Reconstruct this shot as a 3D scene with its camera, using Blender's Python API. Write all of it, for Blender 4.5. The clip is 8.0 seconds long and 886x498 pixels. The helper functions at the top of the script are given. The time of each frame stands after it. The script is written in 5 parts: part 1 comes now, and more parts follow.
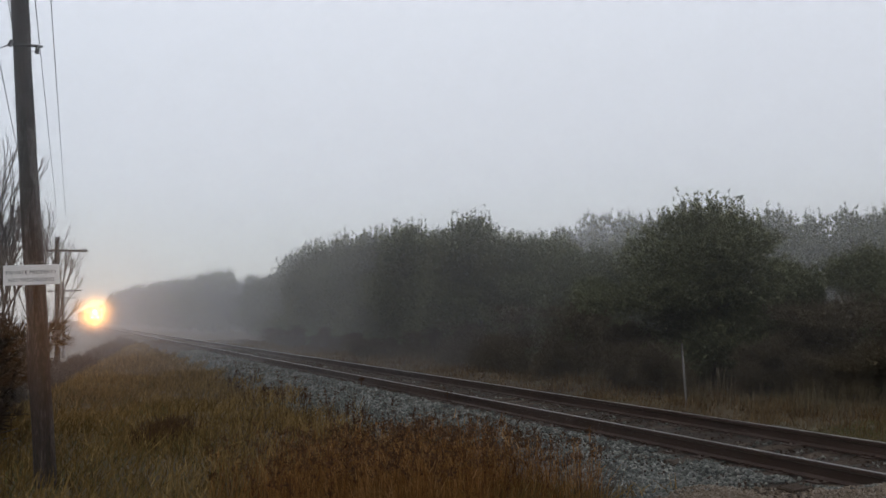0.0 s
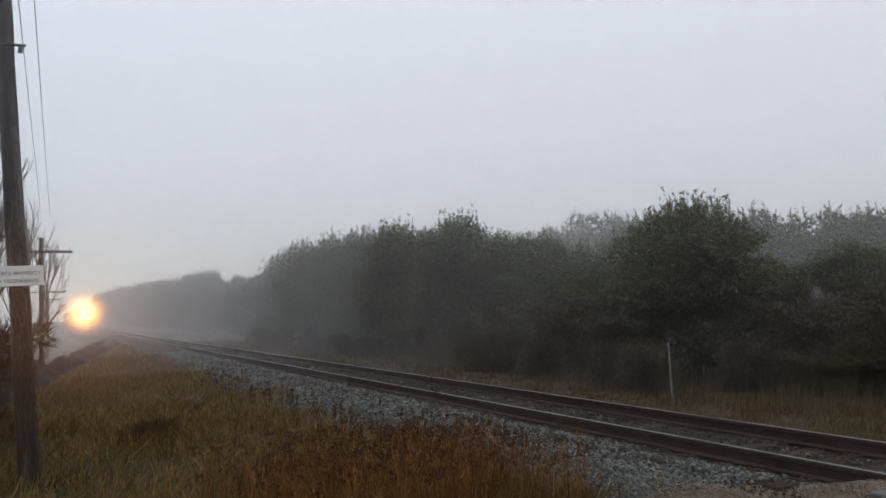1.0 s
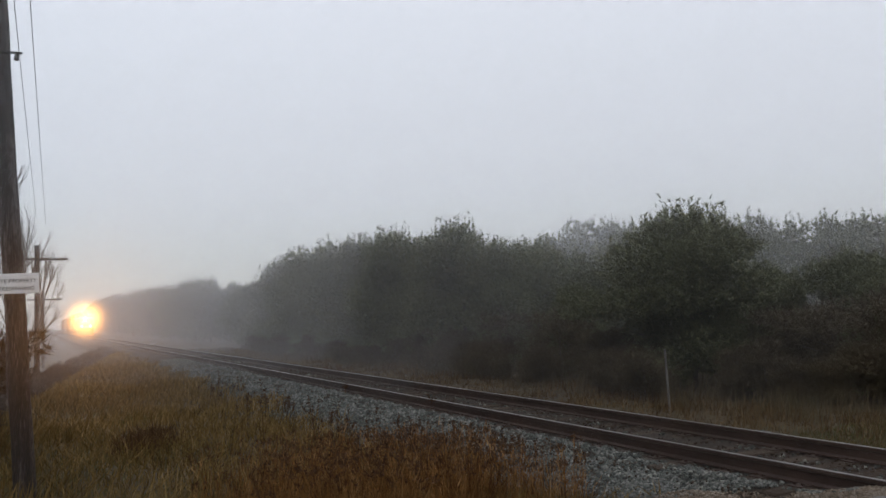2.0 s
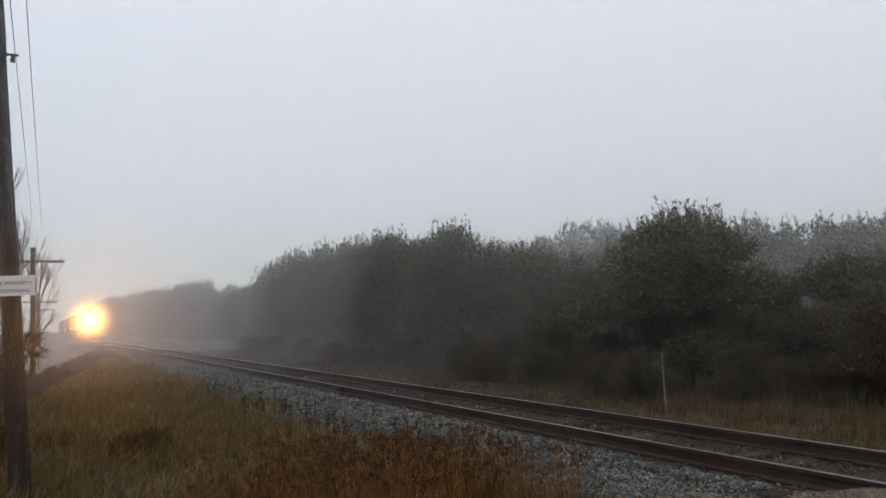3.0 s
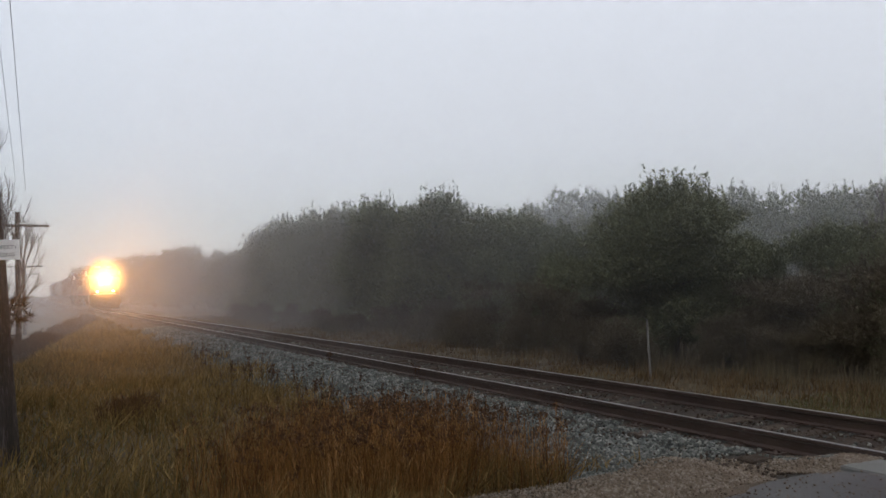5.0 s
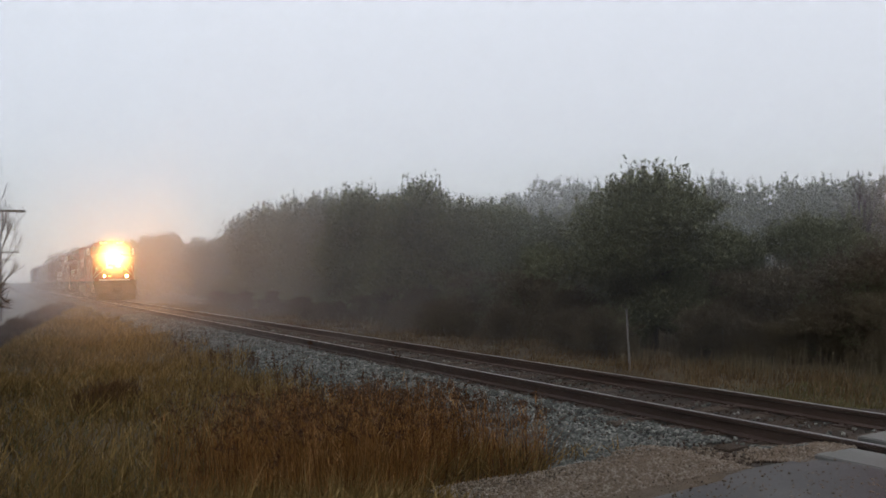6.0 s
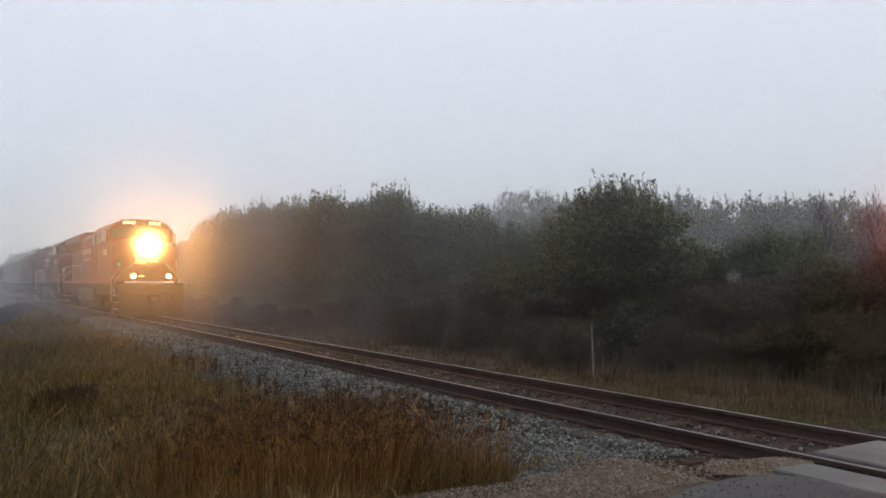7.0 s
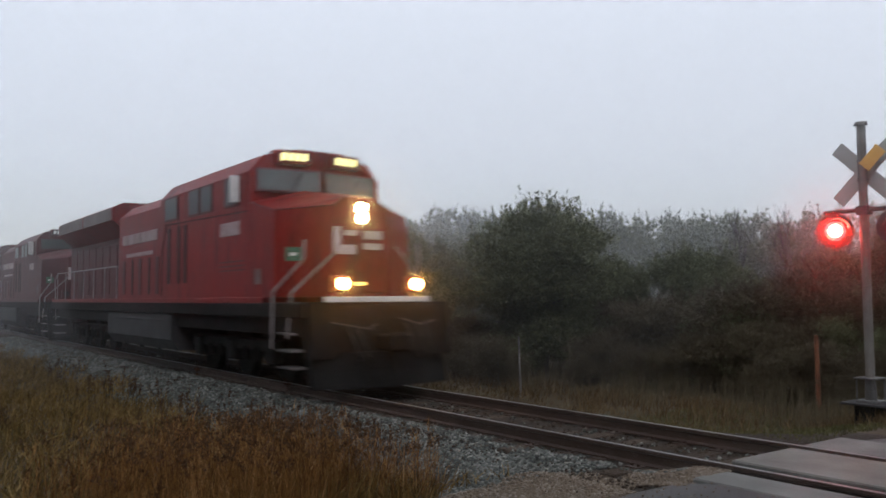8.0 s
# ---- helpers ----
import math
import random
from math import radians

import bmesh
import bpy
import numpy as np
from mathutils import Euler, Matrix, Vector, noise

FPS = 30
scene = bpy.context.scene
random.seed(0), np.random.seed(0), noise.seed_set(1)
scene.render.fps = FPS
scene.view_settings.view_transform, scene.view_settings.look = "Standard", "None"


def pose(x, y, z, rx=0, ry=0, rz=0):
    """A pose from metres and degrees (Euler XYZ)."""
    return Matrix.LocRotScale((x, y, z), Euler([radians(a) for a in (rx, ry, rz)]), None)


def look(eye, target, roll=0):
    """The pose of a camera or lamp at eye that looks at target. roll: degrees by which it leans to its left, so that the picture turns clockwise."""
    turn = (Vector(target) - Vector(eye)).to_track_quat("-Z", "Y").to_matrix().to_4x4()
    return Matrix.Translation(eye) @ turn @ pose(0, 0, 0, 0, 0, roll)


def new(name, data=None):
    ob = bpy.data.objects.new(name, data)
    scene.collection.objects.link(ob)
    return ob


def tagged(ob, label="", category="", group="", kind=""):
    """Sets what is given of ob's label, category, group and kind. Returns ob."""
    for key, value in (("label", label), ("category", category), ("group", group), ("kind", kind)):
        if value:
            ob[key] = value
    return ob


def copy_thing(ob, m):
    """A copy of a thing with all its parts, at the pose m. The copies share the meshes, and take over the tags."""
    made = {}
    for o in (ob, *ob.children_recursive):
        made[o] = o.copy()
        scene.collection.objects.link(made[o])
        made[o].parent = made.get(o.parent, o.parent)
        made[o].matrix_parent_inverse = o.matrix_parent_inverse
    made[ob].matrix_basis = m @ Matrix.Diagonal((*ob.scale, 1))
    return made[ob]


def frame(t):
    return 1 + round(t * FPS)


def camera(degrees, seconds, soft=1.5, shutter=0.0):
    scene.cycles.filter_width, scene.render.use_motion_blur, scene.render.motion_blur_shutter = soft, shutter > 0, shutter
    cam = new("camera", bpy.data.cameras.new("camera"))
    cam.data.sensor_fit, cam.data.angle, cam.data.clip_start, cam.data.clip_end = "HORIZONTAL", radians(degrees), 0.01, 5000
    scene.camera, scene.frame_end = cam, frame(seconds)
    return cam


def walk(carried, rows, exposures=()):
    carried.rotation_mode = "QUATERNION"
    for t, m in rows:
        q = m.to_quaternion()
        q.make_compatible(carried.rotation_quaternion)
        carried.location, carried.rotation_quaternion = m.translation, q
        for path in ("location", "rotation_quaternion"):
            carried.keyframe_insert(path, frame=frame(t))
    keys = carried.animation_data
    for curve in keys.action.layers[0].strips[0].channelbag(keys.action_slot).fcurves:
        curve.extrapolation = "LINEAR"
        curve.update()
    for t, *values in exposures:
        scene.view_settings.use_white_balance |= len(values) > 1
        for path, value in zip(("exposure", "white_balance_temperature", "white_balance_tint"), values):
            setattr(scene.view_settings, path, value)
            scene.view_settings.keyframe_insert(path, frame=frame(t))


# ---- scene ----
# ---- camera ----
cam = camera(57.7, 8.0, soft=1.5, shutter=0.35)
EYE = 1.678  # rail top is z = 0
TURNS = [
    (0.0, -25.35, 4.28, 1.57), (0.5, -25.98, 4.29, 1.41), (1.0, -26.25, 4.25, 1.78), (1.5, -26.36, 4.51, 1.87),
    (3.0, -26.72, 4.89, 1.90), (3.5, -26.62, 4.89, 2.03), (4.0, -27.23, 3.86, 1.72), (4.5, -27.33, 3.42, 1.65),
    (5.8, -28.56, 1.23, 1.30), (6.0, -28.95, 1.67, 1.22), (6.2, -29.69, 1.95, 0.98), (6.5, -30.66, 2.47, 0.54), (6.8, -31.50, 2.05, 0.2),
    (7.0, -31.27, 2.33, -0.01), (7.5, -32.03, 2.96, 0.59), (7.6, -33.20, 3.14, 0.55), (7.7, -34.37, 3.26, 0.5), (7.8, -35.52, 3.34, 0.45),
    (7.9, -35.88, 3.32, 0.4), (8.0, -36.40, 3.45, 0.36)]
walk(cam, [(t, pose(0, 0, EYE, 90 + p, r, y)) for t, y, p, r in TURNS],
     exposures=[(0.0, 0.20, 6500, 10), (4.5, 0.22, 6500, 10), (6.0, 0.30, 6480, 10), (7.0, 0.30, 6400, 10), (8.0, 0.29, 6290, 10)])

# ---- sky, light ----
world = bpy.data.worlds.new("foggy_sky")
scene.world = world
world.use_nodes = True
wn, wl = world.node_tree.nodes, world.node_tree.links
wn.clear()
w_out = wn.new("ShaderNodeOutputWorld")
w_add = wn.new("ShaderNodeAddShader")
w_sky = wn.new("ShaderNodeTexSky")
w_sky.sky_type, w_sky.sun_disc = "NISHITA", False
w_sky.sun_elevation, w_sky.sun_rotation = radians(12), radians(140)
w_b1 = wn.new("ShaderNodeBackground")
w_b1.inputs["Strength"].default_value = 0.05
w_b2 = wn.new("ShaderNodeBackground")
# overcast seen through fog: duller towards the horizon
w_tc, w_sep, w_ramp = wn.new("ShaderNodeTexCoord"), wn.new("ShaderNodeSeparateXYZ"), wn.new("ShaderNodeValToRGB")
wl.new(w_tc.outputs["Generated"], w_sep.inputs[0])
wl.new(w_sep.outputs["Z"], w_ramp.inputs[0])
w_ramp.color_ramp.interpolation = "B_SPLINE"
w_ramp.color_ramp.elements.new(0.1)
w_ramp.color_ramp.elements.new(0.2)
for e, (p, k) in zip(w_ramp.color_ramp.elements, ((0.0, 0.60), (0.07, 0.78), (0.16, 1.02), (0.34, 1.07))):
    e.position, e.color = p, (0.670 * k, 0.688 * k, 0.742 * k, 1)
wl.new(w_ramp.outputs[0], w_b2.inputs["Color"])
w_b2.inputs["Strength"].default_value = 1.0
wl.new(w_sky.outputs[0], w_b1.inputs["Color"])
wl.new(w_b1.outputs[0], w_add.inputs[0])
wl.new(w_b2.outputs[0], w_add.inputs[1])
wl.new(w_add.outputs[0], w_out.inputs["Surface"])
sun = new("sun", bpy.data.lights.new("sun", "SUN"))
sun.data.energy, sun.data.angle, sun.data.color = 0.5, radians(25), (1.0, 0.95, 0.9)
sun.matrix_world = look((0, 0, 50), (30, 25, 0))


# ---- materials ----
def shader(name):
    m = bpy.data.materials.new(name)
    m.use_nodes = True
    nt = m.node_tree
    return m, nt, nt.nodes["Principled BSDF"]


def mat(name, cols, scale=6.0, rough=0.8, metal=0.0, bump=0.3, fine=60.0, island=False, spec=0.3, coords="Object", stretch=(1, 1, 1), depth=0.02):
    """Colour by noise at two scales (and per piece), with fine relief."""
    m, nt, b = shader(name)
    N, L = nt.nodes, nt.links
    tc = N.new("ShaderNodeTexCoord")
    mp = N.new("ShaderNodeMapping")
    mp.inputs["Scale"].default_value = stretch
    L.new(tc.outputs[coords], mp.inputs[0])
    n1 = N.new("ShaderNodeTexNoise")
    n1.inputs["Scale"].default_value, n1.inputs["Detail"].default_value = scale, 5
    n2 = N.new("ShaderNodeTexNoise")
    n2.inputs["Scale"].default_value, n2.inputs["Detail"].default_value = fine, 4
    L.new(mp.outputs[0], n1.inputs["Vector"])
    L.new(mp.outputs[0], n2.inputs["Vector"])
    mix = N.new("ShaderNodeMath")
    mix.operation = "MULTIPLY_ADD"
    mix.inputs[1].default_value = 0.4
    L.new(n2.outputs[0], mix.inputs[0])
    s1 = N.new("ShaderNodeMath")
    s1.operation = "MULTIPLY"
    s1.inputs[1].default_value = 0.6
    L.new(n1.outputs[0], s1.inputs[0])
    L.new(s1.outputs[0], mix.inputs[2])
    fac = mix.outputs[0]
    if island:
        g = N.new("ShaderNodeNewGeometry")
        oi = N.new("ShaderNodeObjectInfo")
        a = N.new("ShaderNodeMath")
        a.operation = "MULTIPLY_ADD"
        a.inputs[1].default_value = 0.5
        L.new(g.outputs["Random Per Island"], a.inputs[0])
        h = N.new("ShaderNodeMath")
        h.operation = "MULTIPLY"
        h.inputs[1].default_value = 0.5
        L.new(fac, h.inputs[0])
        L.new(h.outputs[0], a.inputs[2])
        c = N.new("ShaderNodeMath")
        c.operation = "MULTIPLY_ADD"
        c.inputs[1].default_value = 0.16
        L.new(oi.outputs["Random"], c.inputs[0])
        L.new(a.outputs[0], c.inputs[2])
        s2 = N.new("ShaderNodeMath")
        s2.operation = "SUBTRACT"
        s2.inputs[1].default_value = 0.08
        L.new(c.outputs[0], s2.inputs[0])
        fac = s2.outputs[0]
    r = N.new("ShaderNodeValToRGB")
    while len(r.color_ramp.elements) < len(cols):
        r.color_ramp.elements.new(0.5)
    lo, hi = (0.15, 0.85) if island else (0.33, 0.67)
    for i, (e, c) in enumerate(zip(r.color_ramp.elements, cols)):
        e.position = lo + (hi - lo) * i / max(1, len(cols) - 1)
        e.color = (*c, 1)
    L.new(fac, r.inputs[0])
    L.new(r.outputs[0], b.inputs["Base Color"])
    b.inputs["Roughness"].default_value, b.inputs["Metallic"].default_value = rough, metal
    b.inputs["Specular IOR Level"].default_value = spec
    if bump:
        bp = N.new("ShaderNodeBump")
        bp.inputs["Strength"].default_value, bp.inputs["Distance"].default_value = bump, depth
        L.new(n2.outputs[0], bp.inputs["Height"])
        L.new(bp.outputs[0], b.inputs["Normal"])
    return m


def glow(name, colour, strength):
    m, nt, b = shader(name)
    b.inputs["Base Color"].default_value = (0.02, 0.02, 0.02, 1)
    b.inputs["Emission Color"].default_value = (*colour, 1)
    b.inputs["Emission Strength"].default_value = strength
    return m


def fog_mat(name, amount, top, tone=(0.945, 0.953, 0.985)):
    """Thin mist: mostly clear, the rest scatters light both ways; thinned near the ground to stand in for dimmer light
    there, thinning out towards its top.
    """
    m = bpy.data.materials.new(name)
    m.use_nodes = True
    N, L = m.node_tree.nodes, m.node_tree.links
    N.clear()
    out = N.new("ShaderNodeOutputMaterial")
    clear = N.new("ShaderNodeBsdfTransparent")
    d, tl, ad = N.new("ShaderNodeBsdfDiffuse"), N.new("ShaderNodeBsdfTranslucent"), N.new("ShaderNodeMixShader")
    d.inputs[0].default_value = tl.inputs[0].default_value = (*tone, 1)
    ad.inputs[0].default_value = 0.5
    L.new(d.outputs[0], ad.inputs[1])
    L.new(tl.outputs[0], ad.inputs[2])
    mx = N.new("ShaderNodeMixShader")
    tc, sp, mr = N.new("ShaderNodeTexCoord"), N.new("ShaderNodeSeparateXYZ"), N.new("ShaderNodeMapRange")
    L.new(tc.outputs["Object"], sp.inputs[0])
    L.new(sp.outputs["Z"], mr.inputs["Value"])
    mr.inputs["From Min"].default_value, mr.inputs["From Max"].default_value = 0.0, top
    mr.inputs["To Min"].default_value, mr.inputs["To Max"].default_value = amount, 0.0
    low, k = N.new("ShaderNodeMapRange"), N.new("ShaderNodeMath")
    L.new(sp.outputs["Z"], low.inputs["Value"])
    low.inputs["From Min"].default_value, low.inputs["From Max"].default_value = 0.0, 12.0
    low.interpolation_type = "SMOOTHERSTEP"
    low.inputs["To Min"].default_value, low.inputs["To Max"].default_value = 0.7, 1.0
    k.operation = "MULTIPLY"
    L.new(mr.outputs[0], k.inputs[0])
    L.new(low.outputs[0], k.inputs[1])
    L.new(k.outputs[0], mx.inputs[0])
    L.new(clear.outputs[0], mx.inputs[1])
    L.new(ad.outputs[0], mx.inputs[2])
    L.new(mx.outputs[0], out.inputs[0])
    return m


def droplet_mat(name, amount, rough, amount2, rough2):
    """Clear skin that throws light on in almost the same direction, as mist droplets do, with a narrow and a wide glow.
    """
    m = bpy.data.materials.new(name)
    m.use_nodes = True
    N, L = m.node_tree.nodes, m.node_tree.links
    N.clear()
    out, last = N.new("ShaderNodeOutputMaterial"), N.new("ShaderNodeBsdfTransparent")
    for f, r in ((amount, rough), (amount2, rough2)):
        re, mx = N.new("ShaderNodeBsdfRefraction"), N.new("ShaderNodeMixShader")
        re.inputs["IOR"].default_value, re.inputs["Roughness"].default_value = 1.33, r
        mx.inputs[0].default_value = f
        L.new(last.outputs[0], mx.inputs[1])
        L.new(re.outputs[0], mx.inputs[2])
        last = mx
    L.new(last.outputs[0], out.inputs[0])
    return m


M_SOIL = mat("grass_soil", [(0.022, 0.016, 0.009), (0.05, 0.034, 0.016), (0.038, 0.036, 0.013)], 0.6, 0.95, fine=18, bump=0.6, coords="Object", depth=0.05)
M_BED = mat("ballast_bed", [(0.024, 0.019, 0.015), (0.055, 0.047, 0.040)], 5, 0.95, spec=0.08, fine=30, bump=0.9, depth=0.04)
M_STONE = mat("ballast_stone", [(0.010, 0.012, 0.011), (0.044, 0.049, 0.045), (0.084, 0.089, 0.080), (0.23, 0.23, 0.205)], 3, 0.85, fine=40, bump=0.4, island=True)
M_TIE = mat("old_tie", [(0.026, 0.018, 0.013), (0.055, 0.042, 0.032), (0.095, 0.077, 0.062)], 5, 0.95, spec=0.08, fine=40, bump=0.7, stretch=(0.4, 5, 5), island=True)
M_RUST = mat("rail_rust", [(0.02, 0.011, 0.008), (0.042, 0.024, 0.017)], 3, 0.75, fine=70, bump=0.25, spec=0.3)
M_HEAD = mat("rail_polished", [(0.10, 0.095, 0.09), (0.18, 0.175, 0.17)], 3, 0.38, metal=0.85, fine=60, bump=0.05)
M_ASPHALT = mat("wet_asphalt", [(0.015, 0.015, 0.015), (0.040, 0.0395, 0.0385), (0.07, 0.068, 0.064)], 0.9, 0.6, spec=0.2, fine=140, bump=0.35, depth=0.008)
M_CONCRETE = mat("crossing_concrete", [(0.048, 0.050, 0.046), (0.088, 0.091, 0.083), (0.138, 0.142, 0.13)], 1.6, 0.65, fine=70, bump=0.3, depth=0.006)
M_GRAVEL = mat("apron_gravel", [(0.05, 0.036, 0.023), (0.115, 0.084, 0.055)], 1.5, 0.95, fine=90, bump=0.9, depth=0.02)
M_PEBBLE = mat("apron_pebble", [(0.045, 0.033, 0.022), (0.115, 0.087, 0.06), (0.22, 0.19, 0.155)], 3, 0.9, fine=60, island=True)
M_DIRT = mat("track_dirt", [(0.014, 0.009, 0.006), (0.04, 0.028, 0.02), (0.085, 0.066, 0.052)], 3, 0.95, fine=60, island=True, spec=0.1)
M_RUBBER = mat("black_rubber", [(0.006, 0.006, 0.006), (0.016, 0.016, 0.016)], 8, 0.8, spec=0.1)
M_GRASS = mat("dry_grass", [(0.036, 0.022, 0.008), (0.098, 0.061, 0.018), (0.165, 0.110, 0.036), (0.30, 0.22, 0.10)], 0.5, 0.85, fine=6, bump=0, island=True, spec=0.1)
M_VERGE = mat("verge_grass", [(0.032, 0.019, 0.009), (0.074, 0.047, 0.021), (0.15, 0.105, 0.055)], 0.6, 0.9, fine=6, bump=0, island=True, spec=0.1)
M_BRUSH = mat("dark_brush", [(0.018, 0.014, 0.012), (0.04, 0.032, 0.026), (0.06, 0.048, 0.034)], 0.7, 0.9, fine=5, bump=0, island=True, spec=0.1)
M_GREEN = mat("green_grass", [(0.03, 0.033, 0.012), (0.075, 0.072, 0.025), (0.16, 0.13, 0.06)], 0.5, 0.85, fine=6, bump=0, island=True, spec=0.1)
M_WEED = mat("rust_weeds", [(0.020, 0.0085, 0.004), (0.098, 0.042, 0.012), (0.215, 0.104, 0.030), (0.40, 0.27, 0.12)], 0.8, 0.9, fine=6, bump=0, island=True, spec=0.1)
M_SEED = mat("weed_seed_heads", [(0.022, 0.012, 0.007), (0.085, 0.042, 0.02)], 2, 0.95, fine=20, bump=0, island=True, spec=0.1)
M_PINE = mat("pine_needles", [(0.066, 0.078, 0.043), (0.108, 0.118, 0.062), (0.152, 0.152, 0.08)], 0.7, 0.8, fine=5, bump=0, island=True, spec=0.15)
M_SCRUB = mat("russet_scrub", [(0.046, 0.037, 0.026), (0.076, 0.060, 0.038), (0.11, 0.093, 0.055)], 0.7, 0.85, fine=5, bump=0, island=True, spec=0.1)
M_BARK = mat("grey_bark", [(0.05, 0.042, 0.036), (0.12, 0.105, 0.09)], 4, 0.95, fine=30, bump=0.7, stretch=(3, 3, 0.6))
M_TWIG = mat("bare_twigs", [(0.04, 0.033, 0.03), (0.085, 0.07, 0.06)], 4, 0.95, fine=30, bump=0)
M_POLE = mat("weathered_pole", [(0.006, 0.005, 0.0045), (0.014, 0.011, 0.010), (0.026, 0.020, 0.018), (0.12, 0.10, 0.095)], 1.1, 0.9, fine=26, bump=0.8, stretch=(3.5, 3.5, 0.35))
M_POST = mat("grey_post", [(0.08, 0.075, 0.07), (0.17, 0.16, 0.15)], 3, 0.9, fine=40, bump=0.5, stretch=(3, 3, 0.5))
M_ORANGE = mat("rusty_orange_post", [(0.09, 0.032, 0.016), (0.19, 0.07, 0.034)], 3, 0.8, fine=40, bump=0.3)
M_WIRE = mat("wire", [(0.10, 0.10, 0.11), (0.16, 0.16, 0.17)], 3, 0.6, bump=0)
M_SIGN = mat("white_sign", [(0.55, 0.56, 0.56), (0.76, 0.77, 0.77)], 3, 0.6, fine=30, bump=0.1)
M_INK = mat("sign_ink", [(0.025, 0.03, 0.04), (0.05, 0.055, 0.06)], 10, 0.7, bump=0)
M_ALU = mat("aluminium_mast", [(0.085, 0.076, 0.068), (0.155, 0.143, 0.132)], 3, 0.6, metal=0.3, fine=50, bump=0.1)
M_BLADE = mat("crossbuck_back", [(0.2, 0.2, 0.195), (0.32, 0.32, 0.31)], 3, 0.55, metal=0.3, fine=40, bump=0.1)
M_BLADE_O = mat("crossbuck_orange_reflection", [(0.45, 0.22, 0.05), (0.6, 0.34, 0.08)], 3, 0.5, bump=0.05)
M_BLACK = mat("black_housing", [(0.012, 0.012, 0.013), (0.03, 0.03, 0.03)], 4, 0.6, fine=50, bump=0.15)
M_STEEL = mat("galvanised", [(0.06, 0.058, 0.056), (0.12, 0.118, 0.115)], 4, 0.6, metal=0.5, bump=0.2)
M_RED = mat("loco_red", [(0.035, 0.006, 0.007), (0.10, 0.006, 0.006), (0.175, 0.008, 0.007), (0.125, 0.008, 0.008), (0.07, 0.010, 0.011)], 0.9, 0.5, fine=9, bump=0.04, spec=0.14, stretch=(1, 2.6, 0.3))
M_DIRTRED = mat("loco_dull_red", [(0.045, 0.008, 0.010), (0.08, 0.014, 0.015)], 1.2, 0.6, fine=14, bump=0.05)
M_FADED = mat("radiator_grey_red", [(0.085, 0.06, 0.057), (0.15, 0.12, 0.115)], 1.2, 0.7, fine=30, bump=0.3)
M_UNDER = mat("underframe_black", [(0.003, 0.003, 0.0033), (0.012, 0.011, 0.010)], 2, 0.75, fine=30, bump=0.3, spec=0.1)
M_TANK = mat("tank_grey", [(0.012, 0.012, 0.0125), (0.04, 0.04, 0.042)], 2, 0.65, fine=30, bump=0.2, spec=0.15)
M_WHITE = mat("loco_white", [(0.5, 0.48, 0.46), (0.72, 0.7, 0.68)], 3, 0.5, fine=20, bump=0.05)
M_RAILING = mat("handrail_white", [(0.17, 0.145, 0.14), (0.29, 0.255, 0.25)], 5, 0.5, bump=0.05)
M_DARKGLASS = mat("cab_glass", [(0.015, 0.018, 0.02), (0.028, 0.032, 0.034)], 2, 0.3, bump=0, spec=0.15)
M_WINDSHIELD = mat("windshield_glass", [(0.05, 0.056, 0.055), (0.075, 0.082, 0.08)], 2, 0.12, bump=0, spec=0.6)
M_LOUVRE = mat("louvre_dark", [(0.02, 0.012, 0.012), (0.06, 0.025, 0.025)], 4, 0.8, bump=0.3)
M_HOPPER = mat("hopper_grey", [(0.10, 0.10, 0.105), (0.17, 0.17, 0.175)], 0.8, 0.7, fine=14, bump=0.1)
M_HOPPER2 = mat("boxcar_brown", [(0.05, 0.03, 0.026), (0.09, 0.052, 0.045)], 0.8, 0.7, fine=14, bump=0.1)
# these two light the strips added before the headlamps, not the lenses
M_LAMP = glow("headlamp", (1.0, 0.43, 0.10), 5000000.0)
M_LAMP_WIDE = glow("added_wide_beam", (1.0, 0.43, 0.10), 260000.0)
M_LAMP_FACE = glow("lamp_lens", (1.0, 0.56, 0.19), 110.0)
M_VOID = bpy.data.materials.new("lamp_black")
M_VOID.use_nodes = True
M_VOID.node_tree.nodes.clear()
_o, _d = M_VOID.node_tree.nodes.new("ShaderNodeOutputMaterial"), M_VOID.node_tree.nodes.new("ShaderNodeBsdfDiffuse")
_d.inputs[0].default_value = (0, 0, 0, 1)
M_VOID.node_tree.links.new(_d.outputs[0], _o.inputs[0])
M_DITCH = glow("ditch_lamp", (1.0, 0.46, 0.11), 55.0)
M_BOARD = glow("number_board", (1.0, 0.82, 0.33), 1.9)
M_AMBER = glow("step_light", (1.0, 0.55, 0.12), 3.0)
M_REDLAMP = glow("crossing_lamp", (1.0, 0.0011, 0.0009), 115.0)
M_REDCORE = glow("crossing_lamp_core", (1.0, 0.4, 0.25), 30.0)
M_LETTER = mat("pale_lettering", [(0.36, 0.29, 0.28), (0.55, 0.47, 0.46)], 3, 0.6, fine=20, bump=0.05)
M_LETTER_OLD = mat("worn_lettering", [(0.13, 0.06, 0.06), (0.27, 0.19, 0.19), (0.34, 0.26, 0.26)], 2.2, 0.6, fine=12, bump=0.05)
M_GREENPLATE = mat("green_plate", [(0.03, 0.09, 0.055), (0.06, 0.14, 0.09)], 6, 0.5, bump=0)


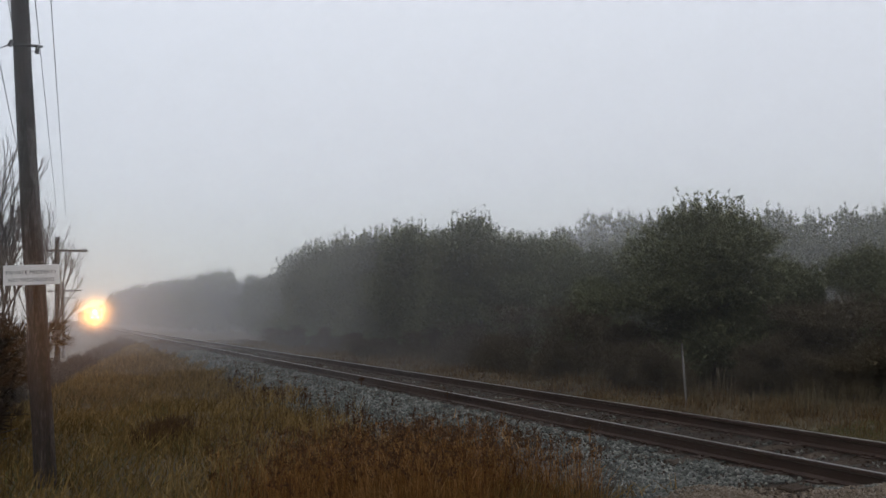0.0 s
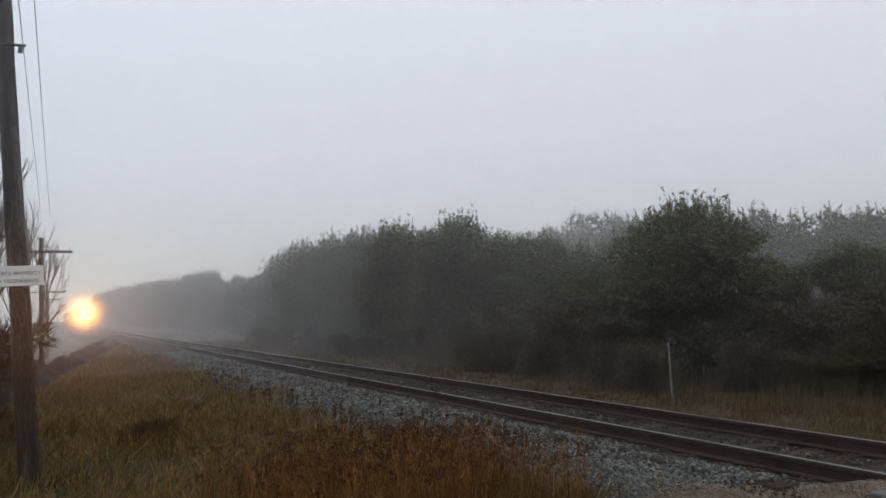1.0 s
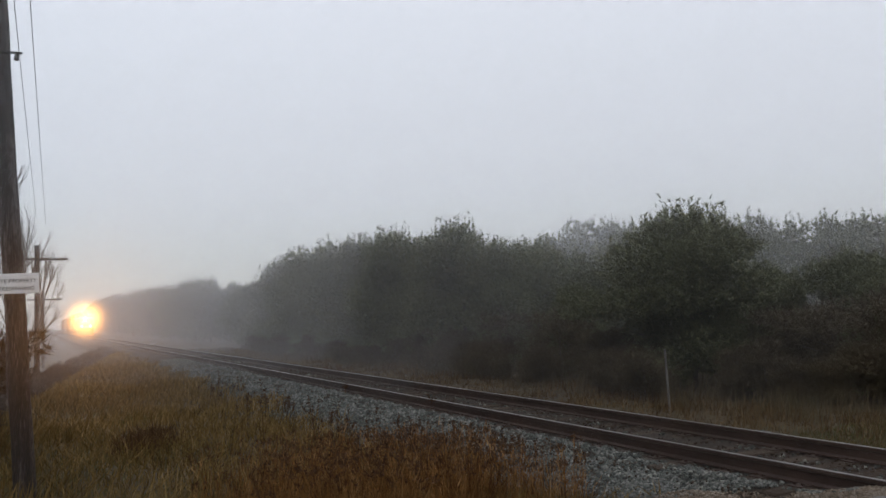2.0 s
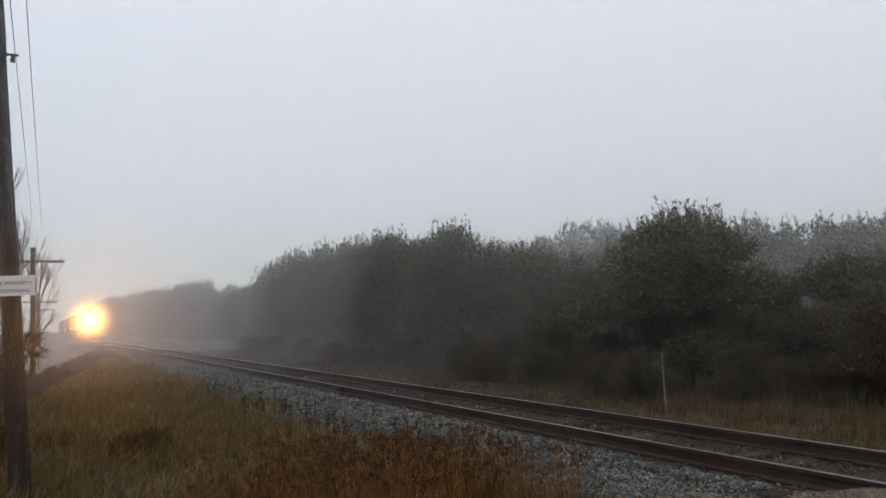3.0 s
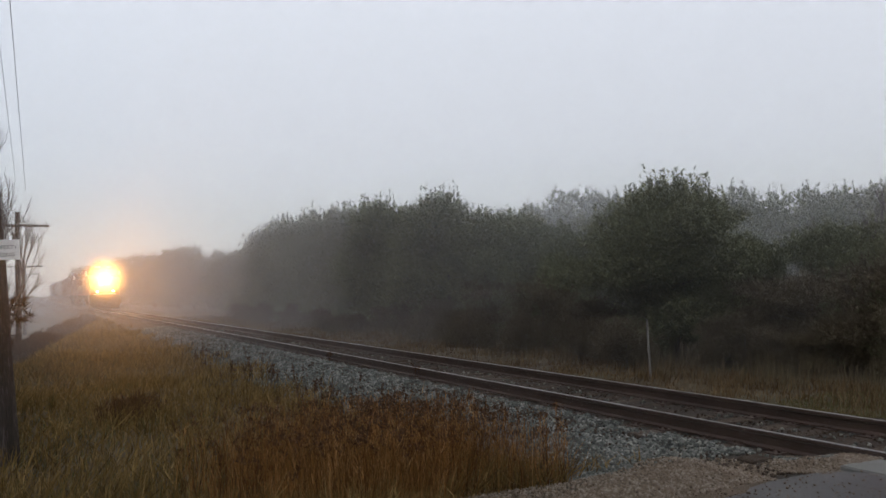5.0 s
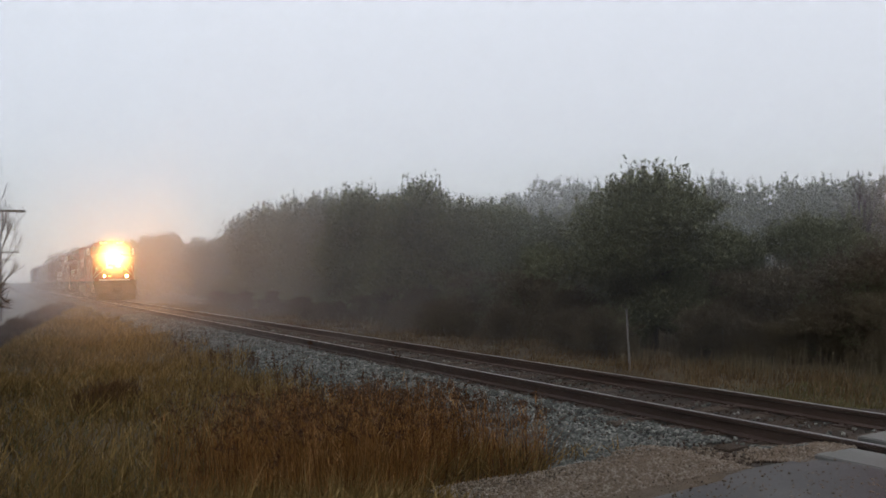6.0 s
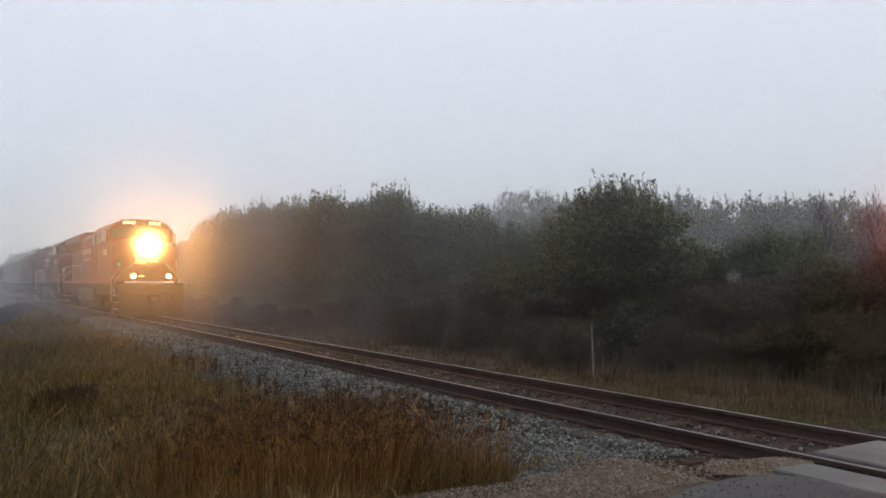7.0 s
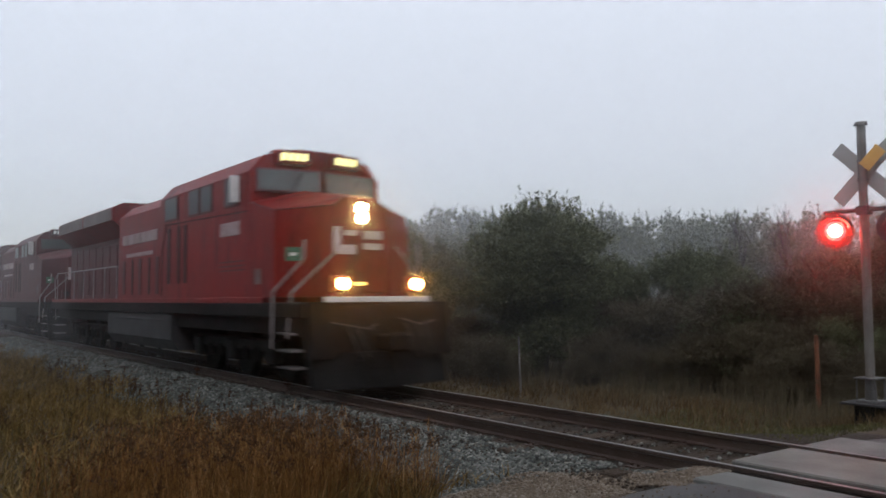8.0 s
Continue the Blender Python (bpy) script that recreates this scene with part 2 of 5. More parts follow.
# ---- mesh helpers ----
def part(name, bm, material, parent=None, label="", smooth=False):
    me = bpy.data.meshes.new(name)
    bmesh.ops.recalc_face_normals(bm, faces=bm.faces)
    if smooth:
        for f in bm.faces:
            f.smooth = True
    bm.to_mesh(me)
    bm.free()
    me.materials.append(material)
    ob = new(name, me)
    ob.parent = parent
    if label:
        tagged(ob, label)
    return ob


def share(name, me, parent, m):
    """Another piece on the same mesh."""
    ob = new(name, me)
    ob.parent = parent
    ob.matrix_basis = m
    return ob


def box(bm, x0, x1, y0, y1, z0, z1, bevel=0.0):
    v = [bm.verts.new((x, y, z)) for z in (z0, z1) for y in (y0, y1) for x in (x0, x1)]
    fs = [bm.faces.new([v[i] for i in q]) for q in ((0, 1, 3, 2), (4, 6, 7, 5), (0, 4, 5, 1), (2, 3, 7, 6), (0, 2, 6, 4), (1, 5, 7, 3))]
    if bevel:
        es = list({e for f in fs for e in f.edges})
        bmesh.ops.bevel(bm, geom=es, offset=bevel, segments=1, affect="EDGES")
    return bm


def tube(bm, p0, p1, r0, r1=None, seg=8, cap=True):
    r1 = r0 if r1 is None else r1
    p0, p1 = Vector(p0), Vector(p1)
    q = (p1 - p0).to_track_quat("Z", "Y")
    rings = []
    for p, r in ((p0, r0), (p1, r1)):
        rings.append([bm.verts.new(p + q @ Vector((r * math.cos(a), r * math.sin(a), 0))) for a in [2 * math.pi * i / seg for i in range(seg)]])
    for i in range(seg):
        j = (i + 1) % seg
        bm.faces.new((rings[0][i], rings[0][j], rings[1][j], rings[1][i]))
    if cap:
        bm.faces.new(rings[0][::-1])
        bm.faces.new(rings[1])
    return bm


def pipe(bm, pts, r, seg=6):
    for a, b in zip(pts, pts[1:]):
        tube(bm, a, b, r, r, seg)
    return bm


def prism(bm, poly, y0, y1, y0b=None):
    """A section in x, z drawn out along y."""
    a = [bm.verts.new((x, y0, z)) for x, z in poly]
    b = [bm.verts.new((x, y1, z)) for x, z in poly]
    n = len(poly)
    for i in range(n):
        bm.faces.new((a[i], a[(i + 1) % n], b[(i + 1) % n], b[i]))
    bm.faces.new(a[::-1])
    bm.faces.new(b)
    return bm


def loft(bm, sections):
    """Closed skin through sections, each a list of points of equal length."""
    rows = [[bm.verts.new(p) for p in s] for s in sections]
    n = len(rows[0])
    for a, b in zip(rows, rows[1:]):
        for i in range(n):
            bm.faces.new((a[i], a[(i + 1) % n], b[(i + 1) % n], b[i]))
    bm.faces.new(rows[0][::-1])
    bm.faces.new(rows[-1])
    return bm


def fast_mesh(name, verts, tris, material, parent=None, smooth=False):
    """One mesh from arrays of corners and triangles."""
    me = bpy.data.meshes.new(name)
    verts, tris = np.asarray(verts, np.float32), np.asarray(tris, np.int32)
    me.vertices.add(len(verts))
    me.vertices.foreach_set("co", verts.ravel())
    me.loops.add(tris.size)
    me.loops.foreach_set("vertex_index", tris.ravel())
    me.polygons.add(len(tris))
    me.polygons.foreach_set("loop_start", np.arange(0, tris.size, 3, dtype=np.int32))
    me.update(calc_edges=True)
    if smooth:
        me.polygons.foreach_set("use_smooth", np.ones(len(tris), bool))
    me.materials.append(material)
    ob = new(name, me)
    ob.parent = parent
    return ob


def blades(base, tip, width, bend, rng, segs=2):
    """Thin tapering leaves from base to tip, bowed sideways."""
    n = len(base)
    d = tip - base
    ln = np.linalg.norm(d, axis=1, keepdims=True) + 1e-9
    side = np.cross(d / ln, rng.normal(size=(n, 3)))
    side /= np.linalg.norm(side, axis=1, keepdims=True) + 1e-9
    bow = np.cross(side, d / ln) * ln * bend * rng.uniform(-1, 1, (n, 1))
    w = np.asarray(width).reshape(-1, 1) * side
    rows = []
    if segs == 1:
        v = np.stack([base - w, base + w, tip], 1)
        t = np.array([[0, 1, 2]])
    else:
        mid = (base + tip) / 2 + bow
        v = np.stack([base - w, base + w, mid - w * 0.7, mid + w * 0.7, tip], 1)
        t = np.array([[0, 1, 3], [0, 3, 2], [2, 3, 4]])
    k = v.shape[1]
    tris = (t[None] + (np.arange(n) * k)[:, None, None]).reshape(-1, 3)
    return v.reshape(-1, 3), tris


def join(chunks):
    vs, ts, o = [], [], 0
    for v, t in chunks:
        vs.append(v)
        ts.append(t + o)
        o += len(v)
    return np.concatenate(vs), np.concatenate(ts)


# ---- ground ----
NEAR, GAUGE = 7.091, 1.505
MID = NEAR + GAUGE / 2


def ease(a, b, v):
    s = np.clip((v - a) / (b - a), 0, 1)
    return s * s * (3 - 2 * s)


def bumps(x, y):
    return (np.sin(x * 1.7 + y * 0.6) + np.sin(y * 1.1 - x * 0.8 + 2) + 0.5 * np.sin(3.1 * x + 2.3 * y)) / 2.5


def bank_edge(y):
    """Where the grass bank falls away, beside the line of poles."""
    return np.where(y > 27, -0.1 + 0.136 * (np.minimum(y, 75) - 27), -0.1 - 0.11 * (27 - y))


def height(x, y):
    x, y = np.asarray(x, float), np.asarray(y, float)
    grass = -0.52 + 0.05 * bumps(x, y) + 0.10 * ease(4.5, 1.0, x) * ease(30, 12, y)
    grass = grass - 1.3 * ease(0.2, -2.2, x - bank_edge(y)) + 0.5 * ease(-5, -10, x - bank_edge(y))
    right = -0.70 + 0.07 * bumps(x * 0.7, y * 0.7) + 0.25 * ease(30, 60, x)
    z = grass + (-0.27 - grass) * ease(4.95, 5.95, x)
    z = z + (right + 0.27) * ease(9.75, 10.9, x)
    road = -0.05 - 0.012 * np.abs(x - MID)
    road = np.maximum(road, -0.35)
    in_bed = ease(5.6, 6.3, x) * ease(10.2, 9.6, x)
    lift = ease(8.2, 5.2, y)
    z = z + (road - 0.06 - z) * lift * (1 - in_bed)
    return z


def lines(a, b, step, far):
    inner = list(np.arange(a, b, step))
    out, s, v = [], step, b
    while v < far:
        out.append(v)
        s *= 1.35
        v += s
    left, s, v = [], step, a - step
    while v > -far:
        left.append(v)
        s *= 1.35
        v -= s
    return np.array([-far] + left[::-1] + inner + out + [far])


def sheet(name, xs, ys, fz, material, smooth=True):
    X, Y = np.meshgrid(xs, ys)
    V = np.stack([X, Y, fz(X, Y)], -1).reshape(-1, 3)
    nx, ny = len(xs), len(ys)
    i = (np.arange(ny - 1)[:, None] * nx + np.arange(nx - 1)[None]).ravel()
    t = np.concatenate([np.stack([i, i + 1, i + nx + 1], 1), np.stack([i, i + nx + 1, i + nx], 1)])
    return fast_mesh(name, V, t, material, smooth=smooth)


ground = sheet("ground", lines(-6, 14, 0.22, 1500), lines(-4, 50, 0.3, 1500), height, M_SOIL)
tagged(ground, "brown grassy ground falling away beside the railway", "ground", kind="structure")


def bed_height(x, y):
    z = -0.25 + 0.02 * bumps(x * 3, y * 3) + 0.055 * ease(1.5, 1.2, np.abs(x - MID))
    z = z + 0.15 * ease(5.7, 4.9, y) * ease(5.9, 6.2, x) * ease(7.05, 6.95, x)
    z = np.where(x < 5.95, -0.62 + (z + 0.62) * np.clip((x - 5.0) / 0.95, 0, 1), z)
    z = np.where(x > 9.75, -0.72 + (z + 0.72) * np.clip((10.75 - x) / 1.0, 0, 1), z)
    return z


ballast = sheet("ballast_bed", np.linspace(4.95, 10.8, 30), np.concatenate([np.arange(-6, 40, 0.35), np.arange(40, 420, 4)]),
                lambda x, y: np.maximum(bed_height(x, y), height(x, y) + 0.012 * (x > 5.0)), M_BED)
tagged(ballast, "bed of grey crushed stone under the track", "ballast", kind="structure")


# ---- road and crossing ----
def road_sheet(x0, x1, name, label):
    xs, ys = np.linspace(x0, x1, int((x1 - x0) / 0.4) + 2), np.linspace(-3.4, 4.85, 22)
    ob = sheet(name, xs, ys, lambda x, y: -0.02 - np.minimum(0.012 * np.abs(x - MID), 0.28) + 0.008 * bumps(x, y) - 0.05 * ease(4.65, 4.85, y + 0.12 * np.sin(3 * x)), M_ASPHALT)
    return tagged(ob, label, "road", kind="structure")


road_sheet(-30.0, 6.41, "road", "wet dark asphalt road up to the crossing")
road_sheet(9.55, 60.0, "road_beyond", "wet dark asphalt road beyond the track")

apron = sheet("gravel_apron", np.arange(2.9, 6.8, 0.15), np.arange(4.6, 7.2, 0.15),
              lambda x, y: height(x, y) + 0.05 - 0.12 * ease(3.6, 2.9, x) - 0.16 * ease(5.85, 6.45, y + 0.2 * np.sin(2 * x)) - 0.08 * ease(6.4, 6.75, x), M_GRAVEL)
tagged(apron, "brown gravel shoulder between the road and the ballast", "gravel", kind="structure")

crossing = new("crossing_surface")
tagged(crossing, "pale concrete panels of the level crossing between the rails", "crossing", kind="structure")
for x0, x1 in ((6.42, 6.92), (7.335, 8.45), (8.66, 9.52)):
    for k in range(4):
        bm = bmesh.new()
        y0 = -3.2 + k * 2.05
        box(bm, x0, x1, y0, y0 + 2.035 - 0.2 * (k == 3) * (x0 < NEAR), -0.25, -0.004 - 0.02 * (x0 < NEAR), 0.015)
        part("panel", bm, M_CONCRETE, crossing)
for x0, x1 in ((6.93, 7.055), (7.13, 7.33), (8.455, 8.558)):
    bm = bmesh.new()
    box(bm, x0, x1, -3.2, 5.0, -0.2, -0.06, 0.008)
    part("flangeway_seal", bm, M_RUBBER, crossing)


# ---- track ----
track = new("railway_track")
tagged(track, "single rusty railway track on weathered wooden ties", "railway", kind="structure")
RAIL = [(-0.07, -0.172), (0.07, -0.172), (0.07, -0.16), (0.012, -0.14), (0.009, -0.05), (0.036, -0.036), (0.036, -0.006), (0.03, -0.0),
        (-0.03, -0.0), (-0.036, -0.006), (-0.036, -0.036), (-0.009, -0.05), (-0.012, -0.14), (-0.07, -0.16)]
for x in (NEAR, NEAR + GAUGE):
    bm = bmesh.new()
    prism(bm, [(x + a, b) for a, b in RAIL], -60, 420)
    rail = part("rail", bm, M_RUST, track)
    bm = bmesh.new()
    box(bm, x - 0.027, x + 0.027, -60, 420, -0.001, 0.003)
    part("running_surface", bm, M_HEAD, rail, "bright worn top of the rail")
rng = np.random.default_rng(3)
tie_mesh = []
for k in range(4):
    bm = bmesh.new()
    box(bm, -1.3, 1.3, -0.115, 0.115, -0.36, -0.178, 0.012)
    for v in bm.verts:
        v.co += Vector((rng.uniform(-0.03, 0.03), rng.uniform(-0.008, 0.008), rng.uniform(-0.008, 0.004)))
    me = bpy.data.meshes.new("tie")
    bm.to_mesh(me)
    bm.free()
    me.materials.append(M_TIE)
    tie_mesh.append(me)
bm = bmesh.new()
for s in (-1, 1):
    box(bm, s * GAUGE / 2 - 0.17, s * GAUGE / 2 + 0.17, -0.09, 0.09, -0.18, -0.165, 0.004)
    for dx in (-0.095, 0.095):
        for dy in (-0.05, 0.05):
            box(bm, s * GAUGE / 2 + dx - 0.014, s * GAUGE / 2 + dx + 0.014, dy - 0.014, dy + 0.014, -0.17, -0.14)
plate_mesh = bpy.data.meshes.new("tie_plates")
bm.to_mesh(plate_mesh)
bm.free()
plate_mesh.materials.append(M_RUST)
for i in range(230):
    y = 5.4 + i * 0.535
    t = share("tie", tie_mesh[i % 4], track, pose(MID + rng.uniform(-0.06, 0.06), y + rng.uniform(-0.04, 0.04), rng.uniform(-0.022, 0.004), 0, 0, rng.uniform(-1.6, 1.6)))
    if i < 90:
        share("tie_plate", plate_mesh, t, pose(0, 0, 0))


def stones(name, n, xr, yr, fz, size, material, seed, pick=None):
    rng = np.random.default_rng(seed)
    x, y = rng.uniform(*xr, n), yr[0] + (yr[1] - yr[0]) * rng.uniform(0, 1, n) ** 1.6
    if pick is not None:
        k = pick(x, y, rng)
        x, y = x[k], y[k]
    n = len(x)
    c = np.stack([x, y, fz(x, y)], 1)
    o = np.array([[1, 0, 0], [-1, 0, 0], [0, 1, 0], [0, -1, 0], [0, 0, 1], [0, 0, -1]], float)
    t = np.array([[0, 2, 4], [2, 1, 4], [1, 3, 4], [3, 0, 4], [2, 0, 5], [1, 2, 5], [3, 1, 5], [0, 3, 5]])
    a = rng.normal(size=(n, 3, 3))
    q, _ = np.linalg.qr(a)
    r = rng.uniform(size[0], size[1], (n, 1, 1)) * rng.uniform(0.55, 1.1, (n, 6, 1))
    r = r * (1 + 0.02 * np.maximum(y - 12, 0))[:, None, None]
    v = c[:, None] + np.einsum("nij,kj->nki", q, o) * r
    tris = (t[None] + (np.arange(n) * 6)[:, None, None]).reshape(-1, 3)
    return fast_mesh(name, v.reshape(-1, 3), tris, material)


def off_track(x, y, rng):
    k = (y > 5.15) & ~((x < 6.75) & (y < 6.0 + 0.25 * np.sin(2.3 * x)))
    k &= ~((x > 9.75) & (y < 9.0 + 0.4 * np.sin(3 * x)))
    for rx in (NEAR, NEAR + GAUGE):
        k &= np.abs(x - rx) > 0.11
    inside = (x > 6.86) & (x < 8.85)
    return k & (~inside | (rng.uniform(size=len(x)) < 0.045))


def off_ties(x, y, rng):
    k = off_track(x, y, rng)
    near_tie = np.abs(((y - 5.4) / 0.535 + 0.5) % 1 - 0.5) * 0.535 < 0.13
    return k & ~(near_tie & (np.abs(x - MID) < 1.08))


s = stones("ballast_stones", 125000, (4.75, 10.3), (5.1, 46), lambda x, y: np.maximum(bed_height(x, y), height(x, y)) + 0.012, (0.016, 0.044), M_STONE, 5, off_ties)
tagged(s, "loose grey and bluish crushed ballast stones", "ballast", kind="stuff")


def between_rails(x, y, rng):
    return (bumps(x * 3.1, y * 2.3) + 0.5 * bumps(y * 6.1, x * 5.3)) > rng.uniform(-1.0, 0.9, len(x))


s = stones("track_rubble", 5000, (7.19, 8.5), (5.1, 40), lambda x, y: -0.186 + 0 * x, (0.008, 0.03), M_DIRT, 7, between_rails)
tagged(s, "brown dirt and stone crumbs lying between the rails", "rubble", kind="stuff")
s = stones("rail_side_rubble", 3000, (5.9, 7.0), (5.1, 40), lambda x, y: np.maximum(-0.19, bed_height(x, y) + 0.01), (0.008, 0.026), M_DIRT, 9, between_rails)
tagged(s, "brown crumbs of dirt over the tie ends", "rubble", kind="stuff")
s = stones("gravel_pebbles", 9000, (3.2, 6.6), (4.95, 6.35), lambda x, y: height(x, y) + 0.05, (0.008, 0.022), M_PEBBLE, 6)
tagged(s, "small brown gravel pebbles on the shoulder", "gravel", kind="stuff")


s = stones("panel_edge_gravel", 3500, (6.2, 6.98), (4.75, 5.75), lambda x, y: bed_height(x, y) + 0.01, (0.010, 0.028), M_PEBBLE, 18)
tagged(s, "brown gravel packed against the end of the crossing panels", "gravel", kind="stuff")
s = stones("road_grit", 700, (3.8, 6.4), (3.6, 5.2), lambda x, y: -0.02 - np.minimum(0.012 * np.abs(x - MID), 0.28) + 0.008 * bumps(x, y), (0.006, 0.018), M_PEBBLE, 8)
tagged(s, "loose grit scattered along the edge of the asphalt", "gravel", kind="stuff")


# ---- grass and weeds ----
def grass(name, n, spread, tall, width, material, seed, label, lean=0.35, segs=2):
    rng = np.random.default_rng(seed)
    x, y, k = spread(rng, n)
    b = np.stack([x, y, np.where((x > 9.9) & (x < 10.8), np.maximum(height(x, y), bed_height(x, y)), height(x, y)) - 0.01], 1)
    far = 1 + 0.035 * np.maximum(np.hypot(x, y) - 8, 0)
    h = rng.uniform(*tall, len(x)) * k
    ang, le = rng.uniform(0, 2 * np.pi, len(x)), np.abs(rng.normal(0, lean, len(x)))
    tip = b + np.stack([np.cos(ang) * le * h + 0.1 * h, np.sin(ang) * le * h, h], 1)
    v, t = blades(b, tip, rng.uniform(width[0], width[1], len(x)) * far, 0.18, rng, segs)
    return tagged(fast_mesh(name, v, t, material), label, "grass", kind="stuff")


def clear(x, y):
    """Free of road, apron and ballast."""
    ok = (y > 5.25) & ~((x > 3.3 + 0.35 * np.sin(3 * y)) & (y < 6.45 + 0.25 * np.sin(4 * x)))
    return ok & (x < 5.25 + 0.25 * np.sin(1.3 * y) + 0.15 * np.sin(4.1 * y))


def bank(rng, n):
    y = 5.2 + 75 * rng.uniform(0, 1, n) ** 2.1
    x = bank_edge(y) - 3.0 + (8.6 - bank_edge(y)) * rng.uniform(0, 1, n)
    k = clear(x, y)
    x, y = x[k], y[k]
    return x, y, 0.55 + 0.5 * np.clip(bumps(x * 1.3, y * 1.3) + 0.5, 0, 1.2)


def bank_green(rng, n):
    x, y, k = bank(rng, n)
    s = ((x < 2.4 + 0.5 * np.sin(y)) | (y < 6.4)) & (rng.uniform(size=len(x)) < 0.75)
    return x[s], y[s], k[s] * 0.85


def right_verge(rng, n):
    y = 5.6 + 70 * rng.uniform(0, 1, n) ** 1.7
    x = 10.5 + 5.0 * rng.uniform(0, 1, n)
    clump = bumps(x * 2.1, y * 2.1) + 0.6 * bumps(y * 4.3, x * 4.3)
    k = (clump > rng.uniform(-1.2, 0.9, n)) & ~((x < 12.3 + 0.4 * np.sin(2 * y)) & (y < 8.6))
    return x[k], y[k], (0.45 + 0.35 * ease(11, 15, x) + 0.35 * np.clip(clump, 0, 1.2))[k]


def right_front(rng, n):
    y = 5.4 + 5 * rng.uniform(0, 1, n)
    return 9.9 + 9.7 * rng.uniform(0, 1, n), y, 0.6 + 0 * y


def weed_patch(rng, n):
    x, y = rng.uniform(1.2, 5.1, n), 6.0 + 5.5 * rng.uniform(0, 1, n) ** 1.3
    d = np.hypot((x - 3.3) / 1.8, (y - 7.9) / 2.4)
    k = clear(x, y) & (d < 0.45 + 0.75 * rng.uniform(size=n) ** 1.3) & (bumps(x * 2.2, y * 2.2) > -0.75)
    return x[k], y[k], 1.08 - 0.3 * d[k] + 0.12 * bumps(x[k] * 4, y[k] * 3)


grass("dry_grass", 85000, bank, (0.14, 0.42), (0.004, 0.0095), M_GRASS, 11, "tan dry grass matted over the bank", 0.75)
grass("green_grass", 45000, bank_green, (0.1, 0.3), (0.004, 0.008), M_GREEN, 12, "dull green grass among the dry stalks", 0.6)
grass("verge_grass", 60000, right_verge, (0.06, 0.32), (0.004, 0.009), M_VERGE, 13, "pale dry grass along the edge of the wood", 0.5)
def stems(rng, n):
    y = 7.2 + 45 * rng.uniform(0, 1, n) ** 1.8
    x = 13.2 + 3.6 * rng.uniform(0, 1, n) ** 0.8
    clump = bumps(x * 1.9, y * 1.6) + 0.7 * bumps(y * 4.1, x * 3.7)
    k = clump > rng.uniform(-0.7, 1.1, n)
    return x[k], y[k], (0.55 + 0.3 * ease(13, 16, x) + 0.3 * np.clip(clump, 0, 1.2))[k]


grass("dead_stems", 15000, stems, (0.2, 0.8), (0.003, 0.007), M_SCRUB, 16, "upright dead brown stems at the foot of the wood", 0.18)
grass("mown_grass", 26000, right_front, (0.05, 0.16), (0.004, 0.007), M_GREEN, 14, "short green grass beside the crossing", 0.6)
grass("weed_leaves", 17000, weed_patch, (0.2, 0.72), (0.002, 0.0046), M_WEED, 15, "rust-brown leaves of tall dead weeds", 0.35)


def weeds(name, n, seed):
    rng = np.random.default_rng(seed)
    x, y, k = weed_patch(rng, n)
    n = len(x)
    b = np.stack([x, y, height(x, y)], 1)
    h = rng.uniform(0.6, 0.98, n) * k
    tip = b + np.stack([rng.normal(0, 0.09, n) * h, rng.normal(0, 0.09, n) * h, h], 1)
    ch = [blades(b, tip, rng.uniform(0.0022, 0.0045, n), 0.08, rng)]
    for j in range(7):
        f = rng.uniform(0.45, 1.0, (n, 1))
        p = b + (tip - b) * f
        q = p + np.stack([rng.normal(0, 0.035, n), rng.normal(0, 0.035, n), rng.uniform(0.04, 0.15, n)], 1)
        ch.append(blades(p, q, rng.uniform(0.0022, 0.0052, n), 0.2, rng, 1))
    ob = fast_mesh(name, *join(ch), M_WEED)
    tagged(ob, "tall rust-brown dead weeds in front of the track", "weeds", kind="stuff")
    rng2 = np.random.default_rng(seed + 1)
    s = rng2.uniform(size=n) < 0.5
    heads = []
    for j in range(12):
        p = tip[s] + rng2.normal(0, 0.022, (s.sum(), 3))
        q = p + rng2.normal(0, 0.022, (s.sum(), 3)) + np.array([0, 0, 0.015])
        heads.append(blades(p, q, np.full(s.sum(), 0.008), 0.1, rng2, 1))
    hd = fast_mesh("seed_heads", *join(heads), M_SEED)
    tagged(hd, "dark dried seed heads on the tall weeds", "weeds", kind="stuff")


weeds("tall_weeds", 3400, 21)


# scattered weed stalks with dark heads along the foot of the ballast
def stalks(n, seed):
    rng = np.random.default_rng(seed)
    y = 8 + 16 * rng.uniform(0, 1, n) ** 1.2
    x = 4.4 + rng.uniform(-0.5, 0.55, n)
    b = np.stack([x, y, height(x, y)], 1)
    tip = b + np.stack([rng.normal(0, 0.06, n), rng.normal(0, 0.06, n), rng.uniform(0.4, 0.85, n)], 1)
    ch = [blades(b, tip, np.full(n, 0.004), 0.05, rng)]
    for j in range(10):
        f = np.minimum(1, rng.uniform(0.75, 1.05, (n, 1)))
        p = b + (tip - b) * f
        ch.append(blades(p, p + rng.normal(0, 0.03, (n, 3)), np.full(n, 0.014), 0.1, rng, 1))
    tagged(fast_mesh("weed_stalks", *join(ch), M_SEED), "dark dead weed stalks at the foot of the ballast", "weeds", kind="stuff")


stalks(150, 31)


